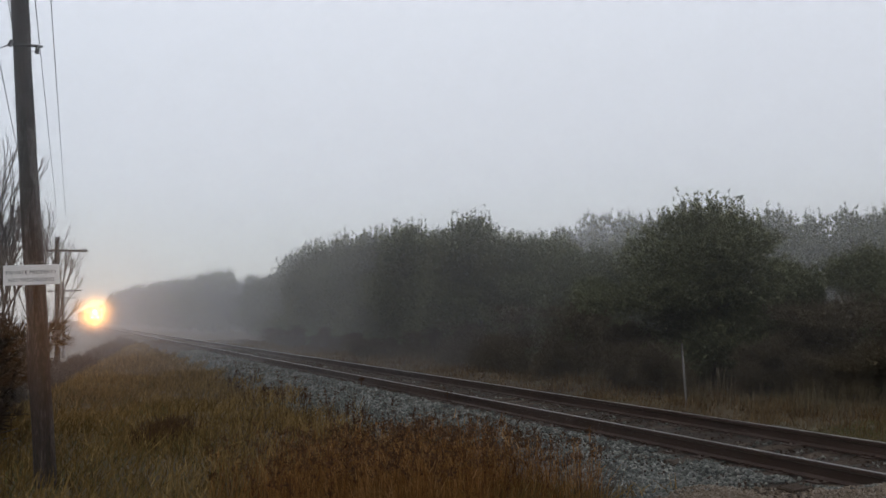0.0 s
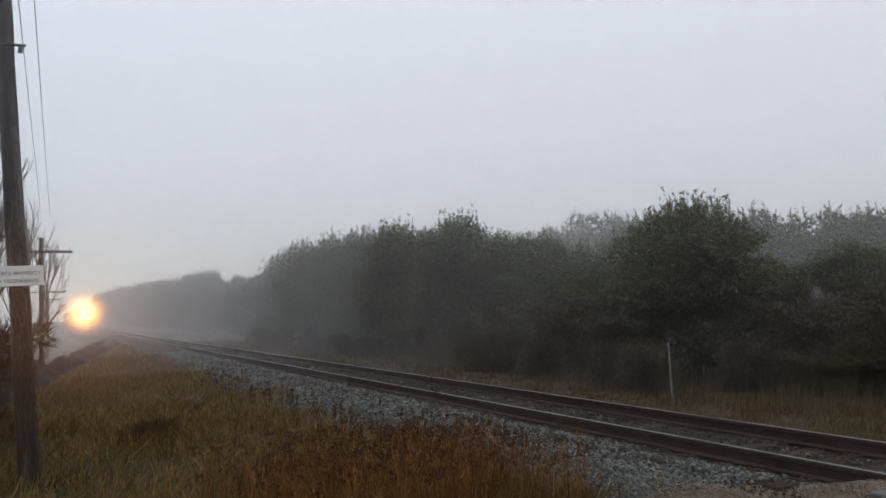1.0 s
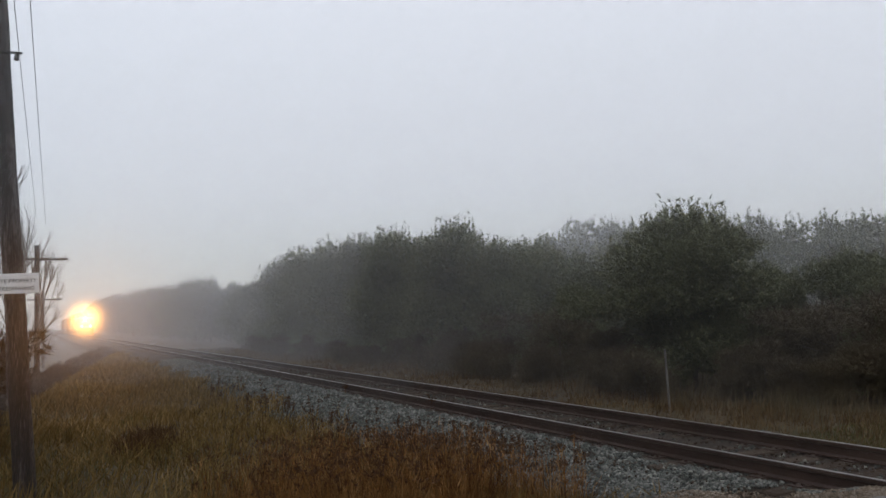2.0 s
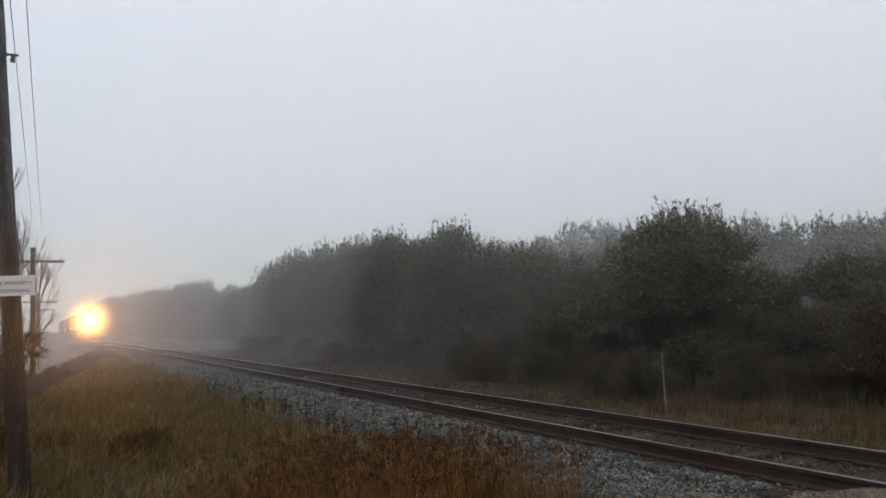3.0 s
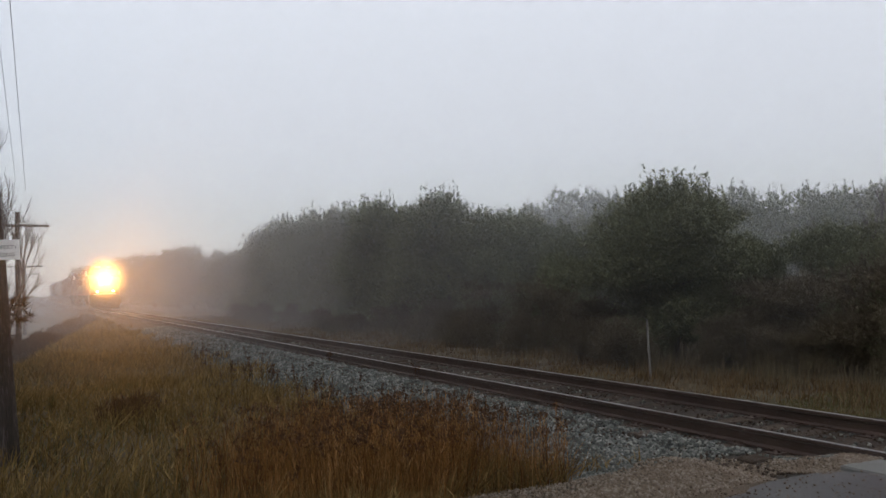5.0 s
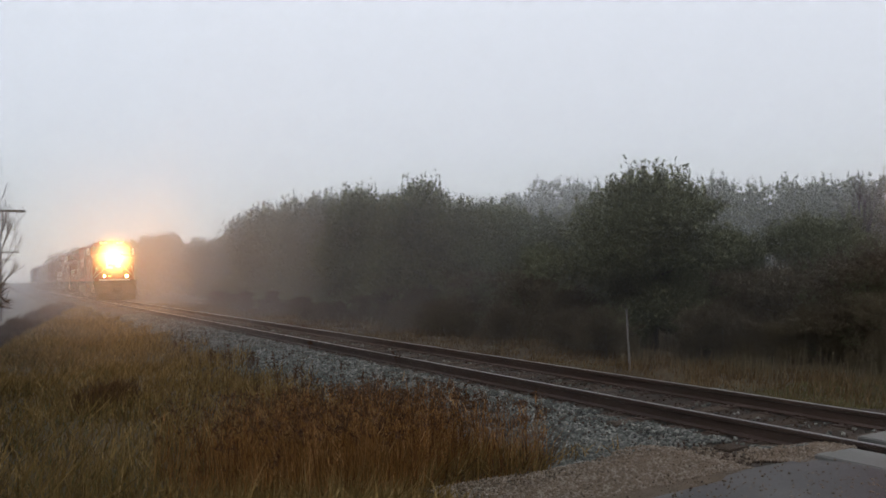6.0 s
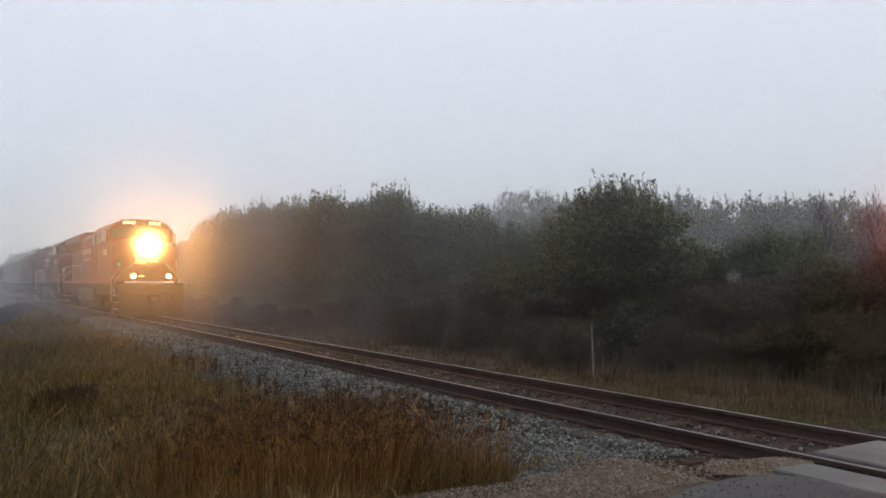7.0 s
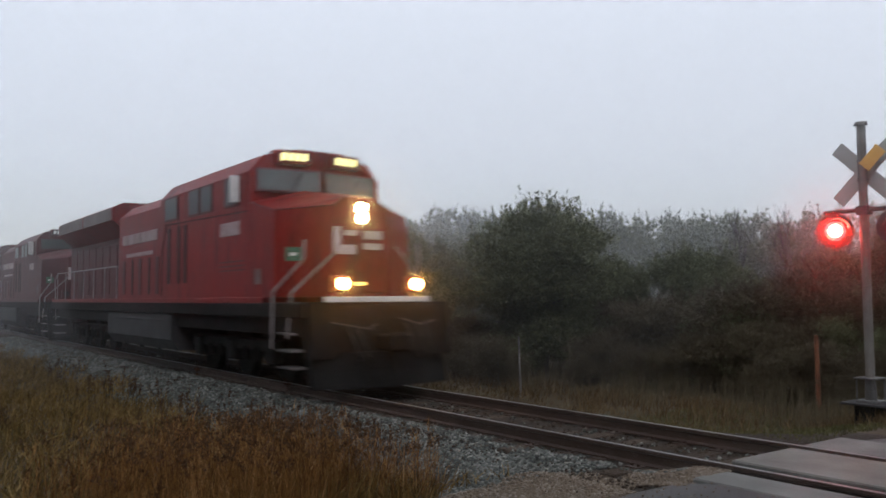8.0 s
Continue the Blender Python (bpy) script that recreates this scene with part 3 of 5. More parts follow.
def lone_stalk(x, y, z, tall, seed):
    """One dead weed with a dark ragged head, growing out of the ballast."""
    rng = np.random.default_rng(seed)
    b = np.array([[x, y, z]] * 3) + rng.normal(0, 0.03, (3, 3)) * np.array([1, 1, 0])
    tip = b + np.stack([rng.normal(0, 0.05, 3), rng.normal(0, 0.05, 3), tall * rng.uniform(0.75, 1.0, 3)], 1)
    ch = [blades(b, tip, np.full(3, 0.006), 0.05, rng)]
    for j in range(16):
        p = b + (tip - b) * rng.uniform(0.7, 1.02, (3, 1))
        ch.append(blades(p, p + rng.normal(0, 0.035, (3, 3)), np.full(3, 0.015), 0.1, rng, 1))
    tagged(fast_mesh("weed_stalk", *join(ch), M_SEED), "dark dead weed growing beside the rail", "weed", "weeds beside the rails")


for i, (x, y, tall) in enumerate(((8.76, 26.5, 0.42), (8.74, 25.2, 0.45), (6.95, 14.6, 0.42), (6.9, 19.5, 0.35))):
    lone_stalk(x, y, -0.27, tall, 300 + i)

# a torn dark tussock on the bank
rng = np.random.default_rng(41)
n = 1500
a = rng.uniform(0, 1, n)
tx, ty = 1.25 + 0.75 * a + rng.normal(0, 0.14, n), 14.2 + 1.5 * a + rng.normal(0, 0.28, n)
b = np.stack([tx, ty, height(tx, ty)], 1)
tp = b + np.stack([rng.normal(0, 0.12, n), rng.normal(-0.05, 0.12, n), rng.uniform(0.1, 0.42, n)], 1)
tus = fast_mesh("tussock", *blades(b, tp, rng.uniform(0.005, 0.014, n), 0.2, rng), M_SEED)
tagged(tus, "dark torn grass tussock on the bank", "tussock")


# ---- trees ----
def crown(name, rng, wide, tall, tufts, blade, shoots, material, parent, base=0.0, lobes=24, per=8, slim=0.12):
    """Needle tufts on an uneven crown of overlapping lobes, with upright shoots on top."""
    ch = []
    cs = []
    for i in range(lobes):
        f = (i + 0.5) / lobes
        z = base + (tall - base) * (0.12 + 0.74 * f)
        spread = wide / 2 * (0.75 * math.sin(math.pi * min(1, 0.22 + 0.62 * (1 - f))) ** 0.8)
        a = rng.uniform(0, 2 * math.pi)
        r = spread * rng.uniform(0.2, 1.1)
        cs.append((r * math.cos(a), r * math.sin(a), z, wide * rng.uniform(0.10, 0.21), tall * rng.uniform(0.07, 0.14)))
    cs.append((0, 0, tall * 0.82, wide * 0.16, tall * 0.17))
    cs = np.array(cs)
    w = cs[:, 3] ** 2
    k = rng.choice(len(cs), tufts, p=w / w.sum())
    d = rng.normal(size=(tufts, 3))
    d /= np.linalg.norm(d, axis=1, keepdims=True)
    rad = rng.uniform(0.4, 1.2, (tufts, 1))
    c = cs[k, :3] + d * rad * np.stack([cs[k, 3], cs[k, 3], cs[k, 4]], 1)
    c[:, 2] = np.maximum(c[:, 2], base + 0.05)
    for j in range(per):
        dirs = d * 0.55 + rng.normal(0, 0.55, (tufts, 3)) + np.array([0, 0, 0.45])
        dirs /= np.linalg.norm(dirs, axis=1, keepdims=True)
        ln = rng.uniform(0.55, 1.1, (tufts, 1)) * blade
        ch.append(blades(c, c + dirs * ln, rng.uniform(0.75, 1.25, tufts) * slim * blade, 0.12, rng, 1))
    if shoots:
        up = np.argsort(-c[:, 2] + rng.normal(0, tall * 0.10, tufts))[:shoots]
        p0 = c[up]
        hgt = rng.uniform(0.22, 0.68, (shoots, 1)) * (tall / 6)
        lean = np.concatenate([rng.normal(0, 0.09, (shoots, 2)), np.zeros((shoots, 1))], 1)
        for j in range(16):
            f = rng.uniform(0.0, 1.0, (shoots, 1))
            q = p0 + (lean + np.array([0, 0, 1.0])) * hgt * f
            dirs = np.concatenate([rng.normal(0, 0.6, (shoots, 2)), rng.uniform(0.3, 1.0, (shoots, 1))], 1)
            ch.append(blades(q, q + dirs * 0.13 * tall / 6, np.full(shoots, 0.025 * tall / 6), 0.1, rng, 1))
    return fast_mesh(name, *join(ch), material, parent)


def limbs(bm, rng, tall, wide, count):
    tube(bm, (0, 0, -0.4), (0.05, 0.02, tall * 0.8), 0.10 * tall / 6, 0.02, 7)
    for i in range(count):
        f = 0.12 + 0.75 * i / count
        a = rng.uniform(0, 2 * math.pi)
        r = wide * 0.42 * (1.05 - f) + 0.1
        tube(bm, (0.05 * f, 0.02 * f, tall * 0.8 * f), (r * math.cos(a), r * math.sin(a), tall * (0.8 * f + 0.12)), 0.03 * tall / 6, 0.008, 5)
    return bm


def pine(seed, wide, tall, tufts, blade, shoots, label, material=M_PINE, name="pine_tree", slim=0.12):
    rng = np.random.default_rng(seed)
    e = new(name)
    tagged(e, label, "tree", "trees of the wood")
    part("trunk", limbs(bmesh.new(), rng, tall, wide, 14), M_BARK, e)
    crown("crown", rng, wide, tall, tufts, blade, shoots, material, e, slim=slim)
    return e


def place(ob, x, y, s, turn=0.0, first=None):
    """Set a copy of a tree on the ground, scaled."""
    c = copy_thing(ob, pose(0, 0, 0))
    c.scale = (s, s, s)
    c.matrix_basis = pose(x, y, float(height(x, y)), 0, 0, turn) @ Matrix.Diagonal((s, s, s, 1))
    return c


big = pine(51, 7.4, 5.35, 17000, 0.17, 420, "broad dark green pine with upturned shoots, standing before the wood")
big.matrix_basis = pose(17.6, 18.45, float(height(17.6, 18.45)), 0, 0, 40)
kinds = [pine(60 + i, w, 6.0, 5200, 0.22, 150, "dark green pine at the edge of the wood in mist") for i, w in enumerate((4.8, 5.6, 4.2))]
farkinds = [pine(70 + i, w, 6.0, 2200, 0.31, 80, "misty dark green pine deep in the wood") for i, w in enumerate((4.6, 5.4))]
scrubs = [pine(80 + i, w, 2.6, 2400, 0.24, 0, "low russet scrub at the edge of the wood", M_SCRUB, "scrub_bush", 0.03) for i, w in enumerate((3.4, 4.2))]
brush = [pine(85 + i, w, 2.6, 1500, 0.26, 0, "dark leafless brush below the bank", M_BRUSH, "brush", 0.04) for i, w in enumerate((2.6, 3.2))]
for s in brush:
    tagged(s, category="bush", group="brush below the bank")
for i, k in enumerate(brush):
    k.matrix_basis = pose(-3.0, 33 + 5 * i, -1.8)
for s in scrubs:
    tagged(s, category="bush", group="scrub along the wood")
FRONT = [(18, 73.6, 5.2), (18, 67.5, 6.6), (18, 60, 7.1), (18.3, 54.5, 6.9), (18, 50.3, 6.4), (18, 46.7, 6.7), (18.5, 43.9, 5.8), (18, 41.3, 6.3),
         (18.3, 38.7, 5.8), (18, 36.3, 5.5), (18, 33.8, 5.9), (18.4, 31.6, 4.9), (19, 29, 4.2), (19.5, 26.3, 3.6), (19, 79, 5.0), (19, 84, 5.3), (20, 90, 5.0), (20, 96, 6.2),
         (19, 103, 7.0), (18.5, 111, 7.4), (18.5, 120, 7.6), (18, 130, 7.4), (18, 142, 7.8), (18, 156, 8.2),
         (18, 170, 8.4), (18, 186, 8.8), (17.5, 206, 9.2), (17.5, 228, 9.4), (17, 252, 9.6), (17, 280, 10.0), (16.5, 312, 10.4)]
BACK = [(32, 52.5, 6.4), (32, 49.3, 6.4), (32, 46.7, 7.1), (32, 44.4, 6.7), (32, 42.2, 7.6), (32, 40, 7.1), (32, 37, 6.6), (32, 33, 6.0), (32, 29.8, 6.2),
        (32, 28.2, 5.6), (32, 26.4, 5.6), (32, 24.4, 5.6), (32, 22.3, 5.3), (31, 19.5, 5.2), (31, 17, 5.0), (31, 14.5, 5.0), (31, 12, 5.1), (31, 9.5, 5.2), (31, 7, 5.2)]
rng = np.random.default_rng(91)
for i, (x, y, top) in enumerate(FRONT):
    g = float(height(x, y))
    place(kinds[i % 3], x, y, (top - g) / 6.0, rng.uniform(0, 360))
    if y < 70:
        place(kinds[(i + 1) % 3], x + rng.uniform(2.5, 4.5), y + rng.uniform(-1.5, 1.5), (top - g) / 6.0 * rng.uniform(0.8, 0.93), rng.uniform(0, 360))
for i, (x, y, top) in enumerate(BACK):
    g = float(height(x, y))
    q = 1.56
    place(farkinds[i % 2], x * q, y * q, ((top - EYE) * q + EYE + 0.6) / 6.0, rng.uniform(0, 360))
    place(farkinds[(i + 1) % 2], x * q * 0.84, y * q * 0.84 - 1.0, ((top - EYE) * q * 0.8 + EYE + 0.4) / 6.0 * rng.uniform(0.82, 0.93), rng.uniform(0, 360))
for i in range(26):
    y = 22 + i * 4.4 + rng.uniform(-1.5, 1.5)
    place(farkinds[i % 2], 27 + rng.uniform(-2, 10) + y * 0.05, y + 35, rng.uniform(0.75, 1.05), rng.uniform(0, 360))
for i in range(13):
    y = 6.5 + i * 1.5 + rng.uniform(-0.5, 0.5)
    place(kinds[i % 3], 21.5 + rng.uniform(-1.0, 2.5), y, rng.uniform(0.52, 0.68), rng.uniform(0, 360))
for i in range(30):
    y = 7.5 + 62 * (i / 30) ** 1.3 + rng.uniform(-0.5, 0.5)
    place(scrubs[i % 2] if i % 3 == 0 else kinds[i % 3], 16.9 + rng.uniform(-0.6, 1.4), y, rng.uniform(0.5, 0.8) if i % 3 == 0 else rng.uniform(0.28, 0.42), rng.uniform(0, 360))
for i in range(10):
    place(scrubs[i % 2], 19.0 + rng.uniform(-0.8, 2.2), 6.5 + i * 1.1, rng.uniform(0.9, 1.3), rng.uniform(0, 360))
# brown leafless brush crowding the foot of the wood
for i in range(44):
    y = 17 + 50 * (i / 44) ** 1.3 + rng.uniform(-0.3, 0.3)
    place(scrubs[i % 2], 14.9 + rng.uniform(-0.9, 1.5), y, rng.uniform(0.3, 0.6), rng.uniform(0, 360))
for i in range(12):
    place(scrubs[i % 2], 16.6 + rng.uniform(-0.5, 1.0), 7.5 + 0.8 * i, rng.uniform(0.4, 0.6), rng.uniform(0, 360))
for k in kinds + farkinds:
    k.matrix_basis = pose(40 + 3 * (kinds + farkinds).index(k), 60 + 6 * (kinds + farkinds).index(k), -0.6)
for i, k in enumerate(scrubs):
    k.matrix_basis = pose(16.9, 24.5 + 4 * i, -0.7)


def bare(seed, tall, spread, levels=5, fine=0.004):
    """A leafless tree: trunk, limbs and twigs."""
    rng = np.random.default_rng(seed)
    e = new("bare_tree")
    tagged(e, "leafless grey tree with fine upswept twigs in mist", "tree", "bare trees")
    tr, tw = bmesh.new(), bmesh.new()
    todo = [(Vector((0, 0, -0.3)), Vector((rng.normal(0, 0.04), rng.normal(0, 0.04), 1)).normalized(), tall * 0.30, tall * 0.009, 0)]
    while todo:
        p, d, ln, r, lv = todo.pop()
        q = p + d * ln
        tube(tr if lv < 2 else tw, p, q, r, r * 0.62, 6 if lv < 2 else 4, False)
        if lv >= levels:
            continue
        for i in range(int(rng.integers(3, 5) if lv < 4 else 3)):
            v = d + Vector((rng.normal(0, spread), rng.normal(0, spread), rng.uniform(0.05, 0.35)))
            s = p + d * ln * (1.0 if i == 0 else rng.uniform(0.45, 1.0))
            todo.append((s, v.normalized(), ln * rng.uniform(0.55, 0.78), max(r * 0.6, fine), lv + 1))
    part("trunk", tr, M_BARK, e)
    part("twigs", tw, M_TWIG, e)
    return e


bares = [bare(101, 7.5, 0.22), bare(102, 7.0, 0.28), bare(103, 7.5, 0.5, 4, 0.034)]
bares[2].matrix_basis = pose(19.5, 121, -0.8) @ Matrix.Scale(1.7, 4)
bares[0].matrix_basis = pose(-3.9, 40, -1.7)
bares[1].matrix_basis = pose(-3.0, 48, -1.8)
for i, (x, y, s) in enumerate([(-1.9, 24, 1.35), (-2.4, 27, 1.45), (-0.5, 38, 1.42), (-1.1, 42, 1.3), (-1.5, 33, 1.35), (-1.7, 20, 1.0),
                               (34, 22.5, 1.05), (36, 21, 1.1), (33, 25.6, 0.86), (34, 17.5, 0.95)]):
    place(bares[i % 2], x, y, s, rng.uniform(0, 360))
for x, y, s in ((21.5, 129, 1.8), (19, 135, 1.5)):
    place(bares[2], x, y, s, rng.uniform(0, 360))
# low brush below the bank
for i in range(18):
    y = 13.3 + 19 * (i / 18) ** 1.3
    place(brush[i % 2], -0.3 - 0.075 * min(y, 30) - rng.uniform(0.1, 0.9) + 0.03 * max(0, y - 30), y, rng.uniform(0.85, 1.3), rng.uniform(0, 360))
for i in range(18):
    y = 31 + 2.6 * i
    place(brush[i % 2], float(bank_edge(y)) - 1.7 + rng.uniform(-0.4, 0.4), y, rng.uniform(0.5, 0.66), rng.uniform(0, 360))
for i in range(20):
    y = 29 + 2.3 * i
    place(brush[i % 2], float(bank_edge(y)) - 0.75 + rng.uniform(-0.3, 0.2), y, rng.uniform(0.24, 0.34), rng.uniform(0, 360))


# ---- poles, wires, posts ----
def lean_pole(pts, radii, name, label, arms):
    e = new(name)
    tagged(e, label, "utility pole", "line of poles")
    bm = bmesh.new()
    a, b = Vector(pts[0]), Vector(pts[1])
    n = 14
    rng = np.random.default_rng(7)
    rows = []
    for i in range(n + 1):
        f = i / n
        c = a.lerp(b, f)
        r = radii[0] + (radii[1] - radii[0]) * f
        rows.append([(c.x + r * (1 + 0.05 * rng.normal()) * math.cos(t), c.y + r * math.sin(t), c.z) for t in [2 * math.pi * k / 14 for k in range(14)]])
    loft(bm, rows)
    part("pole", bm, M_POLE, e)
    for z, half, ox in arms:
        f = (z - a.z) / (b.z - a.z)
        c = a.lerp(b, f)
        bm = bmesh.new()
        box(bm, c.x - half + ox, c.x + half + ox, c.y - radii[1] - 0.09, c.y - radii[1], z - 0.06, z + 0.06, 0.01)
        arm = part("crossarm", bm, M_POLE, e)
        for k in (-0.92, -0.55, 0.55, 0.92):
            bm = bmesh.new()
            x = c.x + half * k + ox
            tube(bm, (x, c.y - 0.12, z + 0.06), (x, c.y - 0.12, z + 0.14), 0.012, 0.012, 6)
            tube(bm, (x, c.y - 0.12, z + 0.12), (x, c.y - 0.12, z + 0.21), 0.04, 0.03, 8)
            part("insulator", bm, M_STEEL, arm)
    return e


P1 = [(-0.12, 11.4, -0.95), (-0.66, 11.9, 8.2)]
pole1 = lean_pole(P1, (0.135, 0.098), "utility_pole", "leaning weathered wooden pole with a white sign nailed on", [(7.6, 1.1, 0)])
pole2 = lean_pole([(-0.12, 45, -2.0), (-0.19, 45, 5.85)], (0.15, 0.11), "utility_pole", "grey wooden pole with a crossarm in the mist", [(5.15, 1.35, 0.05)])
pole3 = lean_pole([(0.22, 80, -2.0), (0.16, 80, 5.05)], (0.15, 0.11), "utility_pole", "grey wooden pole with a crossarm in the mist", [(4.25, 1.4, 0.1)])
pole4 = lean_pole([(0.3, 118, -2.0), (0.3, 118, 5.4)], (0.15, 0.11), "utility_pole", "grey wooden pole with a crossarm in the mist", [(4.5, 1.4, 0.1)])
# wire clamp with a guy, and two pale blazes
bm = bmesh.new()
c = Vector((-0.44, 11.75, 5.27))
tube(bm, c + Vector((-0.16, -0.14, 0)), c + Vector((0.2, -0.14, 0.01)), 0.018, 0.018, 6)
tube(bm, c + Vector((0.13, -0.14, -0.09)), c + Vector((0.14, -0.14, 0.02)), 0.03, 0.022, 8)
tube(bm, c + Vector((-0.19, -0.14, -0.03)), c + Vector((-0.16, -0.14, 0.05)), 0.03, 0.025, 8)
part("clamp", bm, M_BLACK, pole1, "black iron clamp")
bm = bmesh.new()
pipe(bm, [c + Vector((-0.17, -0.14, 0)), c + Vector((-1.4, -0.3, -0.72)), c + Vector((-3.2, -0.4, -1.6))], 0.009, 5)
part("service_wire", bm, M_WIRE, pole1)


def wire(a, b, sag, label="thin overhead wire sagging between the poles"):
    a, b = Vector(a), Vector(b)
    bm = bmesh.new()
    pts = []
    for i in range(17):
        f = i / 16
        p = a.lerp(b, f)
        p.z -= sag * 4 * f * (1 - f)
        pts.append(p)
    pipe(bm, pts, 0.008, 5)
    return tagged(part("overhead_wire", bm, M_WIRE), label, "wire", "overhead wires")


wire((-0.32, 3.0, 6.95), (0.20, 44.9, 6.85), 0.1)
wire((-0.47, 3.0, 6.7), (-0.24, 44.9, 7.4), 0.1)
wire((-0.76, 11.8, 6.6), (-0.95, 44.9, 8.2), 0.3)
wire((-0.80, 11.8, 5.35), (-1.5, 44.9, 8.3), 0.3)

sign = new("warning_sign")
tagged(sign, "white board with faded lettering nailed to the pole", "sign")
bm = bmesh.new()
box(bm, -0.315, 0.315, -0.008, 0.008, -0.125, 0.125, 0.003)
part("board", bm, M_SIGN, sign)
for txt, z in (("PRIVATE PROPERTY", 0.03), ("NO TRESPASSING", -0.065)):
    cu = bpy.data.curves.new("lettering", "FONT")
    cu.body, cu.size, cu.align_x, cu.extrude, cu.align_y = txt, 0.066, "CENTER", 0.001, "CENTER"
    tmp = bpy.data.objects.new("lettering", cu)
    scene.collection.objects.link(tmp)
    me = bpy.data.meshes.new_from_object(tmp.evaluated_get(bpy.context.evaluated_depsgraph_get()))
    bpy.data.objects.remove(tmp)
    me.materials.append(M_INK)
    ob = new("lettering", me)
    ob.parent = sign
    ob.matrix_basis = pose(0, -0.0105, z, 90, 0, 0)
sign.matrix_basis = pose(-0.335, 11.35, 2.25, 0, -1.5, -3)


def post(x, y, h, r, material, name, label, lean=0.0):
    g = float(height(x, y))
    bm = bmesh.new()
    tube(bm, (x, y, g - 0.15), (x + lean, y, g + h), r, r * 0.85, 9)
    bmesh.ops.bevel(bm, geom=[e for e in bm.edges if all(v.co.z > g + h - 0.02 for v in e.verts)], offset=r * 0.3, segments=1, affect="EDGES")
    return tagged(part(name, bm, material), label, "post")


post(12.9, 14.4, 1.42, 0.027, M_POST, "fence_post", "thin grey weathered fence post by the track", -0.06)
post(15.68, 8.62, 1.6, 0.048, M_ORANGE, "marker_post", "rusty orange marker post in the verge", -0.02)
mile = new("mile_marker")
tagged(mile, "small dull plate on a grey post beside the bank", "sign")
mile.matrix_basis = pose(1.62, 57, float(height(1.62, 57)))
bm = bmesh.new()
tube(bm, (0, 0, -0.1), (0, 0, 1.45), 0.05, 0.05, 8)
part("post", bm, M_POST, mile)
bm = bmesh.new()
box(bm, -0.2, 0.2, -0.08, -0.06, 1.15, 1.45, 0.004)
part("plate", bm, M_POST, mile)


